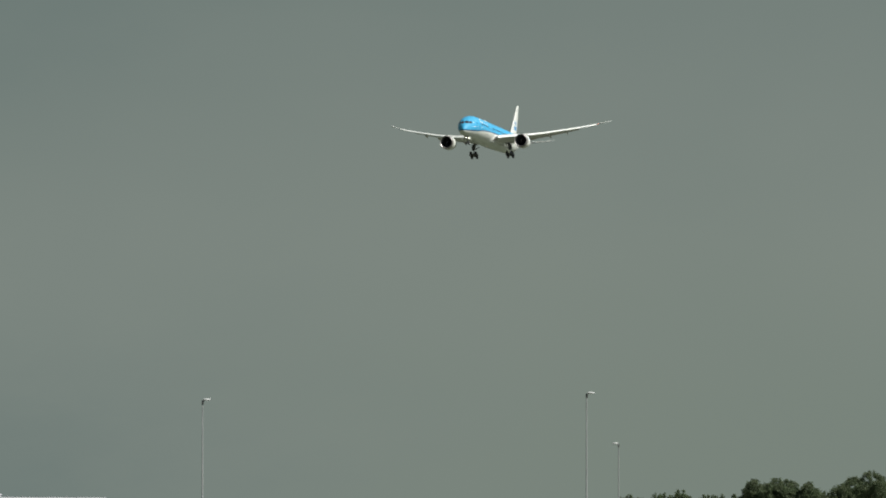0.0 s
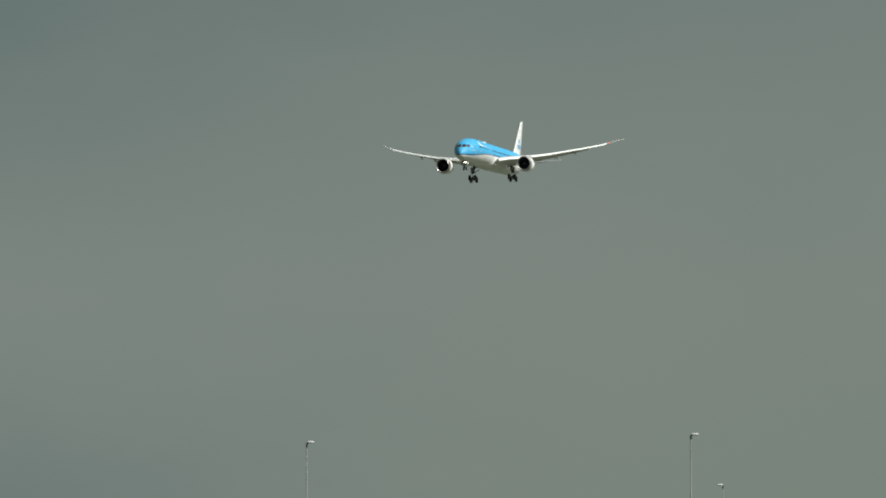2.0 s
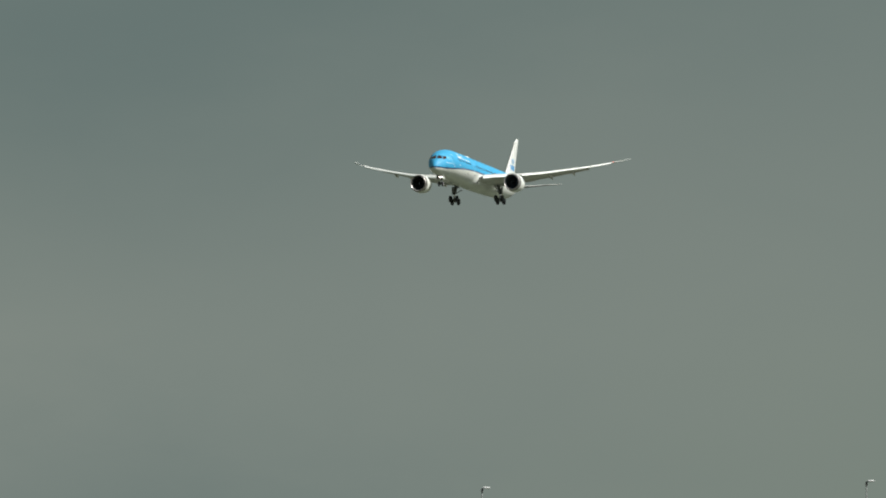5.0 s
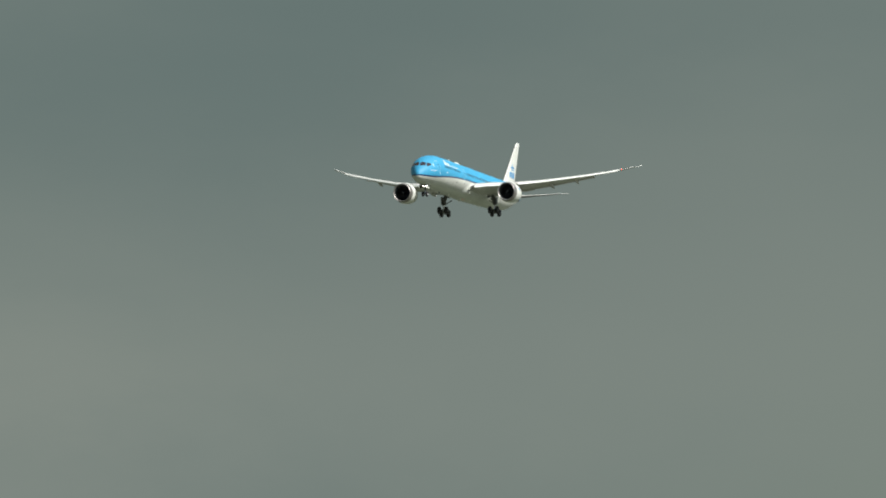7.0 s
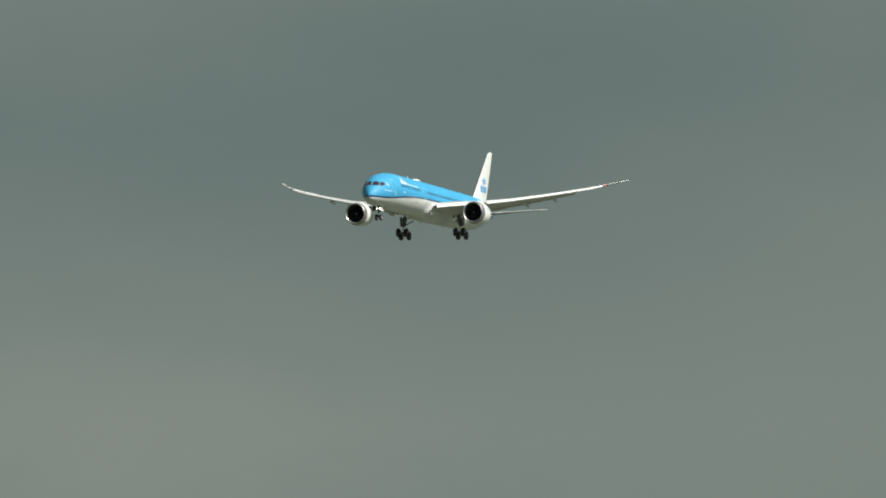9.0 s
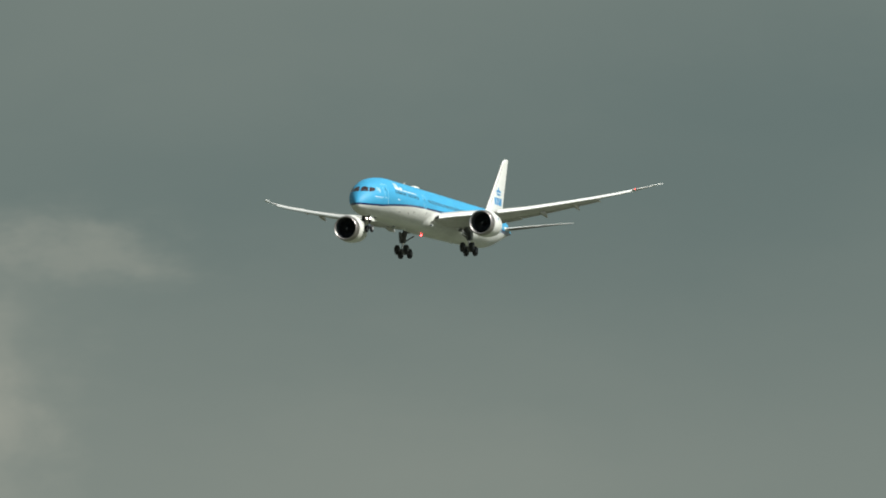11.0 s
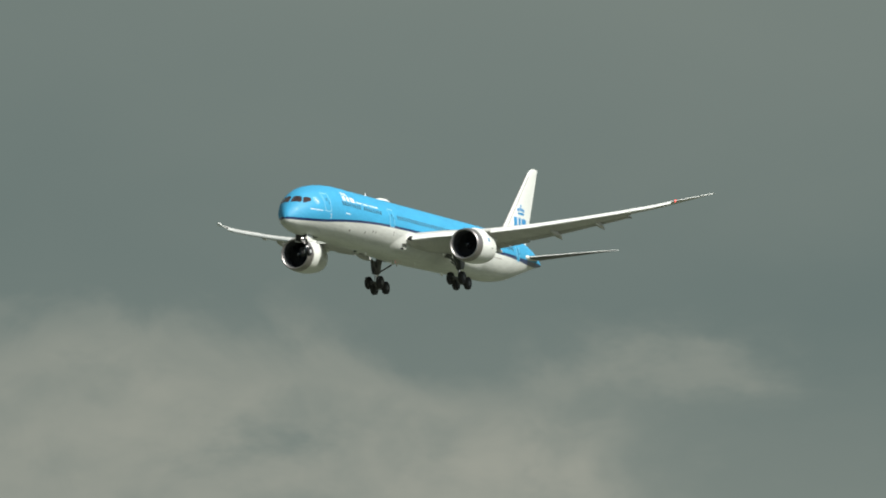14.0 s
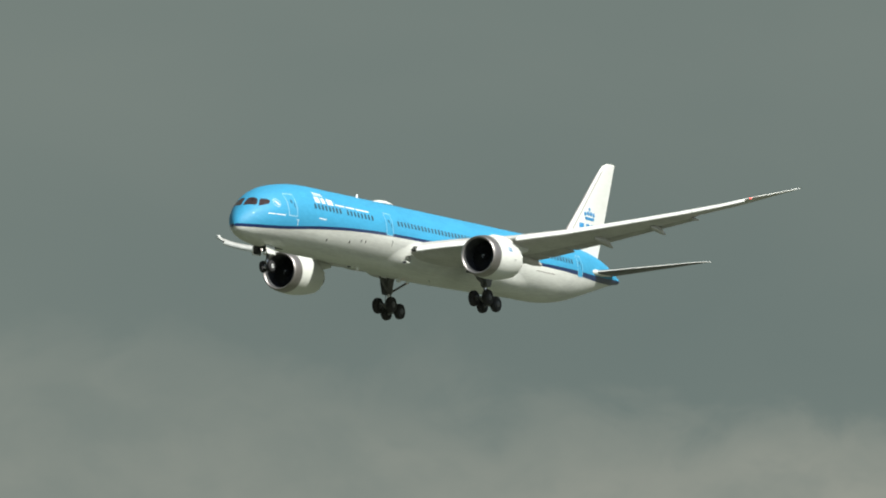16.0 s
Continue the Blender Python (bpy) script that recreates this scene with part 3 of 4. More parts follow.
def build_engine(plane, side):
    cy, cz, s0 = side * 10.03, -2.28, 24.45
    o = (0, cy, cz)
    eng = part("nacelle", revolve([(s0 + 1.05, 1.815), (s0 + 1.5, 1.86), (s0 + 2.2, 1.885), (s0 + 3.0, 1.86), (s0 + 3.9, 1.76), (s0 + 4.7, 1.62), (s0 + 5.15, 1.53),
                                   (s0 + 5.15, 1.49), (s0 + 4.5, 1.50), (s0 + 3.0, 1.45)], o, 48), WHITE, plane, "white turbofan nacelle with a bare metal inlet")
    part("inlet_lip", revolve([(s0 + 0.13, 1.478), (s0 + 0.03, 1.54), (s0, 1.60), (s0 + 0.05, 1.665), (s0 + 0.2, 1.715),
                               (s0 + 0.55, 1.775), (s0 + 1.05, 1.817)], o, 48), LIP, eng, "bare metal inlet ring")
    part("inlet_duct", revolve([(s0 + 0.125, 1.476), (s0 + 0.4, 1.425), (s0 + 0.74, 1.402), (s0 + 1.2, 1.405), (s0 + 1.9, 1.43), (s0 + 2.0, 1.43), (s0 + 2.05, 0.2)], o, 48), DUCT, eng, "dark inlet liner")
    verts, faces = [], []
    for j in range(7):
        r = 0.38 + 1.03 * j / 6
        sweep, lean = 0.22 * (j / 6) ** 1.5, 0.10 + 0.22 * (j / 6)
        for ds, da in ((0.0, -lean * 0.55), (0.16, 0.0), (0.34, lean * 0.55)):
            a = da / max(r, 0.5) * 0.9
            verts.append((-(s0 + 1.35 + sweep + ds), r * math.cos(a), r * math.sin(a)))
    for j in range(6):
        for k in range(2):
            q = j * 3 + k
            faces.append((q, q + 1, q + 4, q + 3))
    blade = mesh("fan_blade", verts, faces, FAN)
    for i in range(24):
        ob = part("fan_blade", blade, FAN, eng)
        ob.location, ob.rotation_euler = (0, cy, cz), (2 * math.pi * i / 24, 0, 0)
    spin = part("spinner", revolve([(s0 + 1.0, 0.015), (s0 + 1.06, 0.09), (s0 + 1.2, 0.2), (s0 + 1.4, 0.31), (s0 + 1.6, 0.38), (s0 + 1.9, 0.4)], o, 24, caps=True), SPINNER, eng)
    comma = []
    for i in range(12):
        a = 0.5 + i * 0.30
        r = 0.10 + 0.010 * i
        comma.append((-(s0 + 1.045 + (r - 0.09) * 1.25), cy + r * math.cos(a), cz + r * math.sin(a)))
    part("spiral_mark", tube(comma, [0.012 + 0.02 * math.sin(math.pi * i / 11) for i in range(12)], 6), MARK, spin, "white spiral mark")
    # exhaust with its saw-tooth edge, core and plug
    verts, faces = [], []
    teeth = 18
    for i in range(teeth):
        a0, a1 = 2 * math.pi * i / teeth, 2 * math.pi * (i + 1) / teeth
        for r in (1.53, 1.495):
            o2 = len(verts)
            for a, s, q in ((a0, s0 + 5.13, r), ((a0 + a1) / 2, s0 + 5.13, r), (a1, s0 + 5.13, r), ((a0 + a1) / 2, s0 + 5.40, r * 0.972)):
                verts.append((-s, cy + q * math.cos(a), cz + q * math.sin(a)))
            faces += [(o2, o2 + 1, o2 + 3), (o2 + 1, o2 + 2, o2 + 3)]
    part("chevron_edge", (verts, faces), WHITE, eng, "saw-tooth exhaust edge")
    part("core_nozzle", revolve([(s0 + 4.0, 1.05), (s0 + 5.2, 0.98), (s0 + 6.2, 0.78), (s0 + 6.75, 0.66), (s0 + 6.75, 0.62), (s0 + 6.0, 0.6)], o, 32), NOZZLE, eng)
    part("exhaust_plug", revolve([(s0 + 6.0, 0.42), (s0 + 6.7, 0.36), (s0 + 7.5, 0.14), (s0 + 7.7, 0.02)], o, 20), NOZZLE, eng)
    # pylon
    rings = []
    for s, lo, hi, w in ((s0 + 1.9, cz + 1.80, cz + 1.90, 0.10), (s0 + 2.8, cz + 1.6, cz + 2.08, 0.24), (s0 + 4.2, cz + 1.3, cz + 2.12, 0.30), (s0 + 5.6, cz + 1.0, cz + 1.95, 0.30),
                         (s0 + 7.5, cz + 0.85, cz + 1.6, 0.24), (s0 + 8.8, cz + 1.15, cz + 1.6, 0.10)):
        rings.append([(-s, cy + w * math.cos(a), (lo + hi) / 2 + (hi - lo) / 2 * math.sin(a)) for a in [2 * math.pi * j / 16 for j in range(16)]])
    part("pylon", loft(rings), WHITE, plane, "white engine pylon")
    # strake and a small blue mark on the side
    part("strake", block(-(s0 + 2.6), cy - side * 1.15, cz + 1.52, 1.2, 0.05, 0.3, 0.02), WHITE, eng)
    for ds, dz, sx, sz in ((0.0, 0.0, 0.62, 0.12), (-0.25, 0.20, 0.14, 0.14), (0.0, 0.24, 0.14, 0.15), (0.25, 0.20, 0.14, 0.14), (0.75, -0.75, 0.2, 0.08)):
        a = 0.28 + dz / 1.88
        part("marking", moved(block(0, 0, 0, sx, 0.012, sz), Matrix.Translation((-(s0 + 2.6 + ds), cy + side * 1.892 * math.cos(a), cz + 1.892 * math.sin(a))) @ Matrix.Rotation(side * a, 4, "X")), LOGO if dz > -0.5 else STRUT, eng)


def slab(outline_le, outline_te, thick, z_at, vertical=False, side=1):
    """A tapered tail surface lofted from rows of (span, leading edge) and (span, trailing edge)."""
    rings = []
    for (y, le), (_, te), th in zip(outline_le, outline_te, thick):
        c = te - le
        ring = []
        m = 12
        for j in range(2 * m):
            x = (1 - j / m) if j <= m else (j / m - 1)
            x = 0.5 - 0.5 * math.cos(math.pi * max(0, min(1, x)))
            h = foil(x, th)[0] - 0.06 * x * (1 - x) * 0.5
            h = h * c * (1 if j <= m else -1)
            ring.append((-(le + x * c), h, y) if vertical else (-(le + x * c), side * y, z_at(y) + h + x * c * 0.05))
        rings.append(ring)
    return loft(rings)


def build_tail(plane):
    le = [(1.9, 55.9), (2.7, 56.7), (3.3, 57.35), (6.0, 60.15), (9.0, 63.2), (10.5, 64.75), (11.0, 65.4), (11.24, 66.1), (11.31, 66.5)]
    te = [(1.9, 64.2), (2.7, 64.5), (3.3, 64.75), (6.0, 65.75), (9.0, 66.9), (10.5, 67.46), (11.0, 67.66), (11.24, 67.75), (11.31, 67.68)]
    fin = part("fin", slab(le, te, [0.10] * 6 + [0.09, 0.07, 0.05], None, True), WHITE, plane, "tall white swept fin with blue markings")
    edge = [(-(a + 0.02), 0, z) for z, a in le[2:6]]
    part("leading_edge", tube([(x + 0.015, 0, z) for x, _, z in edge], [0.07, 0.06, 0.05, 0.04], 10), LIP, fin, "bare metal leading edge")
    # emblem of dots over a bar, and three plain blocks below it
    def skin(s, z):
        a = b = None
        for (z0, l0), (z1, l1), (_, t0), (_, t1) in zip(le, le[1:], te, te[1:]):
            if z0 <= z <= z1:
                u = (z - z0) / (z1 - z0)
                a, b = l0 + (l1 - l0) * u, t0 + (t1 - t0) * u
        x = (s - a) / (b - a)
        return (foil(x, 0.10)[0] - 0.06 * x * (1 - x) * 0.5) * (b - a)
    for side in (1, -1):
        def patch(points):
            ring = [(-s, side * (skin(s, z) + 0.045), z) for s, z in points]
            base = [(-s, side * (skin(s, z) - 0.03), z) for s, z in points]
            return loft([base, ring])
        mid = 62.40
        part("edge_seam", patch([(58.55, 3.9), (58.67, 3.9), (63.72, 9.0), (65.22, 10.5), (65.1, 10.5), (63.6, 9.0)]), SEAM, fin, "grey seam behind the leading edge")
        for i in range(4):
            c, z = mid - 0.81 + 0.54 * i, 6.12 + (0.08 if i in (1, 2) else 0)
            part("emblem_dot", patch([(c + 0.20 * math.cos(k * math.pi / 6), z + 0.20 * math.sin(k * math.pi / 6)) for k in range(12)]), LOGO, fin)
        part("emblem_cross", patch([(mid + a, 6.45 + b) for a, b in ((-0.06, 0), (0.06, 0), (0.07, 0.11), (0.17, 0.11), (0.17, 0.21), (0.06, 0.21), (0.06, 0.32), (-0.06, 0.32),
                                                                     (-0.06, 0.21), (-0.17, 0.21), (-0.17, 0.11), (-0.07, 0.11))]), LOGO, fin)
        part("emblem_bar", patch([(mid - 0.80, 5.60), (mid + 0.80, 5.60), (mid + 0.92, 5.84), (mid - 0.92, 5.84)]), LOGO, fin)
        for c, w in ((mid - 1.62, 0.80), (mid - 0.45, 0.60), (mid + 0.92, 1.30)):
            part("emblem_block", patch([(c - w / 2, 4.15), (c + w / 2, 4.15), (c + w / 2, 5.2), (c - w / 2, 5.2)]), LOGO, fin)
    rise = lambda y: 0.50 + (y - 1.7) * 0.142
    for side in (1, -1):
        sle = [(0.5, 59.3), (1.7, 60.3), (4.0, 62.25), (7.0, 64.8), (9.1, 66.6), (9.6, 67.2), (9.85, 67.9)]
        ste = [(0.5, 65.5), (1.7, 65.8), (4.0, 66.5), (7.0, 67.4), (9.1, 68.0), (9.6, 68.15), (9.85, 68.22)]
        stab = part("tailplane", slab(sle, ste, [0.082] * 5 + [0.07, 0.05], rise, False, side), TAIL_GREY, plane, "dark grey swept tailplane with a pale leading edge")
        # pale tube paints the lit line along the tailplane's front edge
        part("leading_edge", tube([(-(a - 0.01), side * y, rise(y)) for y, a in sle[1:]], [0.05, 0.042, 0.036, 0.032, 0.03, 0.025], 10), SLAT, stab)
        part("root_fairing", revolve([(59.5, 0.05), (59.8, 0.20), (60.6, 0.28), (62.0, 0.25), (63.5, 0.1)], (0, side * 1.75, rise(1.75)), 14, caps=True), WHITE, plane, "white fairing at the tailplane root")


def wheel(parent, centre, radius, width):
    x, y, z = centre
    prof = [(-width * 0.5, radius * 0.55), (-width * 0.5, radius * 0.82), (-width * 0.40, radius * 0.95), (-width * 0.2, radius), (width * 0.2, radius),
            (width * 0.40, radius * 0.95), (width * 0.5, radius * 0.82), (width * 0.5, radius * 0.55)]
    w = part("wheel", revolve(prof, (x, y, z), 28, "y", True), TYRE, parent, "black rubber tyre")
    return w, [(-width * 0.52, radius * 0.1), (-width * 0.52, radius * 0.38), (-width * 0.42, radius * 0.50), (width * 0.42, radius * 0.50), (width * 0.52, radius * 0.38), (width * 0.52, radius * 0.1)]


def build_main_gear(plane, side):
    s, y = 34.7, side * 4.9
    leg = part("main_gear", tube([(-s + 0.1, y - side * 0.35, -1.9), (-s + 0.05, y - side * 0.1, -2.9), (-s, y, -3.6), (-s, y, -3.75)], [0.36, 0.36, 0.33, 0.22], 16), STRUT, plane, "thick grey strut over a four-wheel bogie")
    part("piston", tube([(-s, y, -3.7), (-s, y, -4.85)], 0.155, 14), CHROME, leg)
    tilt = -18.0
    m = Matrix.Translation((-s, y, -4.95)) @ Matrix.Rotation(radians(tilt), 4, "Y")
    part("bogie_beam", moved(tube([(-0.95, 0, 0), (-0.5, 0, -0.03), (0, 0, 0.02), (0.5, 0, -0.03), (0.95, 0, 0)], [0.12, 0.16, 0.22, 0.16, 0.12], 12), m), STRUT, leg)
    part("brace", tube([(-s - 0.9, y - side * 1.3, -2.7), (-s - 0.2, y - side * 0.15, -3.5)], 0.09, 10), STRUT, leg)
    part("drag_brace", tube([(-s + 1.9, y - side * 0.2, -2.3), (-s + 0.15, y, -3.5)], 0.09, 10), STRUT, leg)
    part("torque_link", tube([(-s - 0.25, y, -3.7), (-s - 0.62, y, -4.2), (-s - 0.25, y, -4.7)], 0.06, 8), STRUT, leg)
    part("hose", tube([(-s + 0.3, y + side * 0.1, -3.3), (-s + 0.36, y + side * 0.12, -4.1), (-s + 0.3, y + side * 0.2, -4.7)], 0.03, 6), TYRE, leg)
    panel = [[(-s + 0.05 + u * half, y + side * (0.42 + w), z) for u, w in ((-1, -0.03), (1, -0.03), (1, 0.03), (-1, 0.03))] for z, half in ((-2.2, 0.72), (-2.9, 0.62), (-3.55, 0.40), (-3.72, 0.26))]
    part("gear_door", loft(panel), STRUT, leg, "dark tapered door on the strut", smooth=False)
    part("bay_door", moved(block(0, 0, 0, 1.3, 0.06, 0.55, 0.02), Matrix.Translation((-s + 0.75, y - side * 0.95, -2.25)) @ Matrix.Rotation(radians(side * -38), 4, "X")), STRUT, leg, "small dark bay door")
    part("actuator", tube([(-s + 1.2, y - side * 0.9, -2.2), (-s + 0.2, y - side * 0.1, -3.2)], [0.10, 0.07], 10), STRUT, leg)
    for fx in (0.76, -0.76):
        a = m @ Vector((fx, 0, 0))
        part("axle", tube([(a.x, a.y - 0.75, a.z), (a.x, a.y + 0.75, a.z)], 0.09, 10), STRUT, leg)
        for fy in (-0.68, 0.68):
            w, hub = wheel(leg, (a.x, a.y + fy, a.z), 0.70, 0.52)
            part("hub", revolve(hub, (a.x, a.y + fy, a.z), 20, "y", True), RIM, w)


def build_nose_gear(plane):
    s = 6.08
    leg = part("nose_gear", tube([(-s - 0.25, 0, -2.6), (-s - 0.05, 0, -3.7), (-s, 0, -3.9)], [0.17, 0.15, 0.13], 14), STRUT, plane, "slim grey strut with two wheels and lamps")
    part("piston", tube([(-s, 0, -3.85), (-s + 0.06, 0, -4.50)], 0.085, 12), CHROME, leg)
    part("drag_brace", tube([(-s - 1.5, 0, -2.75), (-s - 0.1, 0, -3.6)], 0.07, 8), STRUT, leg)
    part("axle", tube([(-s + 0.06, -0.45, -4.52), (-s + 0.06, 0.45, -4.52)], 0.07, 10), STRUT, leg)
    part("torque_link", tube([(-s + 0.16, 0, -3.9), (-s + 0.42, 0, -4.1), (-s + 0.15, 0, -4.40)], 0.04, 8), STRUT, leg)
    for fy in (-0.38, 0.38):
        w, hub = wheel(leg, (-s + 0.06, fy, -4.52), 0.50, 0.34)
        part("hub", revolve(hub, (-s + 0.06, fy, -4.52), 18, "y", True), HEAD, w)
    for fy in (-0.26, 0.26):
        lamp = part("lamp_housing", revolve([(s - 0.17, 0.135), (s - 0.50, 0.135), (s - 0.50, 0.16), (s - 0.1, 0.16), (s + 0.02, 0.12), (s + 0.1, 0.05)], (0, fy, -3.12), 14, caps=True), STRUT, leg)
        part("lens", revolve([(s - 0.19, 0.02), (s - 0.175, 0.10), (s - 0.162, 0.125)], (0, fy, -3.12), 14, caps=True), LAMP_WHITE, lamp, "lit landing light")
    for fy in (-1, 1):
        m = Matrix.Translation((-s + 0.60, fy * 0.68, -3.12)) @ Matrix.Rotation(radians(fy * 8), 4, "X")
        door = part("gear_door", moved(block(0, 0, 0, 1.40, 0.06, 0.92, 0.03), m), WHITE, leg, "open white gear door")
        # grey inner face, darkened for the shadow the door's inside stands in
        part("inner_skin", moved(block(0, -fy * 0.045, 0.02, 1.28, 0.03, 0.80, 0.012), m), GREY_AND_SHADE, door, "grey inner face with its shade in the colour")
        part("link_rod", moved(tube([(0.1, -fy * 0.05, 0.1), (0.05, -fy * 0.55, 0.42)], 0.025, 8), m), STRUT, door)
    # no hollow is cut: a dark slab gives the bay its shade
    part("bay_shade", block(-s - 0.3, 0, -2.84, 2.6, 1.2, 0.22, 0.05), GREY_AND_SHADE, plane, "dark slab for the shade in the open wheel bay")


def hull_patch(rows, lift=0.012, side=1):
    """A thin plate that follows the hull, from a grid of (station, angle from the top)."""
    top, bottom = [], []
    for row in rows:
        for s, a in row:
            t, b, w = curve_at(TOP, s), curve_at(BOTTOM, s), curve_at(WIDTH, s)
            zc, h = (t + b) / 2, (t - b) / 2
            p = Vector((-s, w * math.sin(a), zc + h * math.cos(a)))
            nrm = Vector((0.35 if s < 5 else 0.0, math.sin(a) / w, math.cos(a) / h)).normalized()
            for out, d in ((top, lift), (bottom, -0.03)):
                q = p + nrm * d
                out.append((q.x, q.y * side, q.z))
    k = len(rows[0])
    n = len(top)
    faces = []
    for i in range(len(rows) - 1):
        for j in range(k - 1):
            q = (i * k + j, i * k + j + 1, (i + 1) * k + j + 1, (i + 1) * k + j)
            faces += [q, tuple(n + v for v in reversed(q))]
    rim = [j for j in range(k)] + [i * k + k - 1 for i in range(1, len(rows))] + [(len(rows) - 1) * k + j for j in range(k - 2, -1, -1)] + [i * k for i in range(len(rows) - 2, 0, -1)]
    for a, b in zip(rim, rim[1:] + rim[:1]):
        faces.append((b, a, n + a, n + b))
    return top + bottom, faces


def quad_grid(c00, c10, c11, c01, nu=10, nv=8):
    rows = []
    for i in range(nv + 1):
        v = i / nv
        row = []
        for j in range(nu + 1):
            u = j / nu
            a, b = 2 * u - 1, 2 * v - 1     # rounds the corners
            u, w = 0.5 + 0.5 * a * math.sqrt(1 - 0.24 * b * b), 0.5 + 0.5 * b * math.sqrt(1 - 0.24 * a * a)
            p = [(1 - w) * ((1 - u) * e + u * f) + w * ((1 - u) * h + u * g) for e, f, g, h in zip(c00, c10, c11, c01)]
            row.append((p[0], p[1]))
        rows.append(row)
    return rows


def build_cockpit(plane):
    d = radians
    for side in (1, -1):
        front = quad_grid((1.84, d(4)), (2.46, d(47)), (3.05, d(31)), (2.80, d(4)))
        flank = quad_grid((2.52, d(52)), (3.55, d(61)), (3.80, d(53)), (3.12, d(34)))
        part("cockpit_window", hull_patch(front, 0.012, side), COCKPIT, plane, "dark tinted windscreen")
        part("cockpit_window", hull_patch(flank, 0.012, side), COCKPIT, plane, "dark tinted side window")


def side_plate(s0, s1, z0, z1, side, lift, mats, name, parent, label="", depth=0.04, steps=4):
    """A thin plate on the hull's side between two stations and heights."""
    top, low = [], []
    for i in range(steps + 1):
        z = z0 + (z1 - z0) * i / steps
        for s in (s0, s1):
            p, nrm = on_hull(s, z, lift, side)
            top.append(p)
            low.append(p - nrm * depth)
    n = len(top)
    faces = []
    for i in range(steps):
        q = (2 * i, 2 * i + 1, 2 * i + 3, 2 * i + 2)
        faces += [q, tuple(n + v for v in reversed(q)), (2 * i, 2 * i + 2, n + 2 * i + 2, n + 2 * i), (2 * i + 3, 2 * i + 1, n + 2 * i + 1, n + 2 * i + 3)]
    faces += [(1, 0, n, n + 1), (2 * steps, 2 * steps + 1, n + 2 * steps + 1, n + 2 * steps)]
    return part(name, (top + low, faces), mats, parent, label)


DOORS = (6.1, 21.75, 44.6, 56.6)


def build_doors(plane):
    for side in (1, -1):
        for s in DOORS:
            low, high = -0.35, 1.52
            w = 0.53
            door = side_plate(s - w, s + w, low, high, side, 0.006, BLUE, "cabin_door", plane, "blue cabin door with a pale outline", steps=8)
            for a, b, c, e in ((s - w - 0.04, s - w + 0.01, low, high), (s + w - 0.01, s + w + 0.04, low, high), (s - w, s + w, low - 0.05, low + 0.01), (s - w, s + w, high - 0.01, high + 0.05)):
                side_plate(a, b, c, e, side, 0.012, DOOR_LINE, "outline", door, "pale outline", steps=6)
            side_plate(s - 0.09, s + 0.09, 0.72, 1.02, side, 0.014, CABIN, "door_window", door)
            side_plate(s + 0.26, s + 0.34, 0.35, 0.75, side, 0.014, CABIN, "handle", door)


def window_mesh():
    """One cabin window: a dark rounded pane, slightly proud, in the x-z plane."""
    ring = []
    for k in range(16):
        a = 2 * math.pi * k / 16
        c, s = math.cos(a), math.sin(a)
        ring.append((0.155 * math.copysign(abs(c) ** 0.55, c), 0.245 * math.copysign(abs(s) ** 0.55, s)))
    verts, faces = loft([[(x, -0.03, z) for x, z in ring], [(x, 0.0, z) for x, z in ring], [(x * 0.92, 0.005, z * 0.95) for x, z in ring]])
    return mesh("cabin_window", verts, faces, CABIN)


def build_windows(plane):
    me = window_mesh()
    stations = []
    for a, b in ((9.5, 13.85), (14.85, 19.3), (23.4, 43.3), (46.0, 55.2)):
        n = int((b - a) / 0.585)
        stations += [a + i * 0.585 for i in range(n + 1)]
    for side in (1, -1):
        for s in stations:
            p, nrm = on_hull(s, 0.84, 0.004, side)
            if p.y * side < 1.2:
                continue
            ob = new("cabin_window", me)
            ob.parent = plane
            z = Vector((0, 0, 1))
            xa = nrm.cross(z).normalized() * -1
            za = xa.cross(nrm).normalized()
            ob.matrix_local = Matrix((( -xa.x, nrm.x, za.x, p.x), (-xa.y, nrm.y, za.y, p.y), (-xa.z, nrm.z, za.z, p.z), (0, 0, 0, 1)))


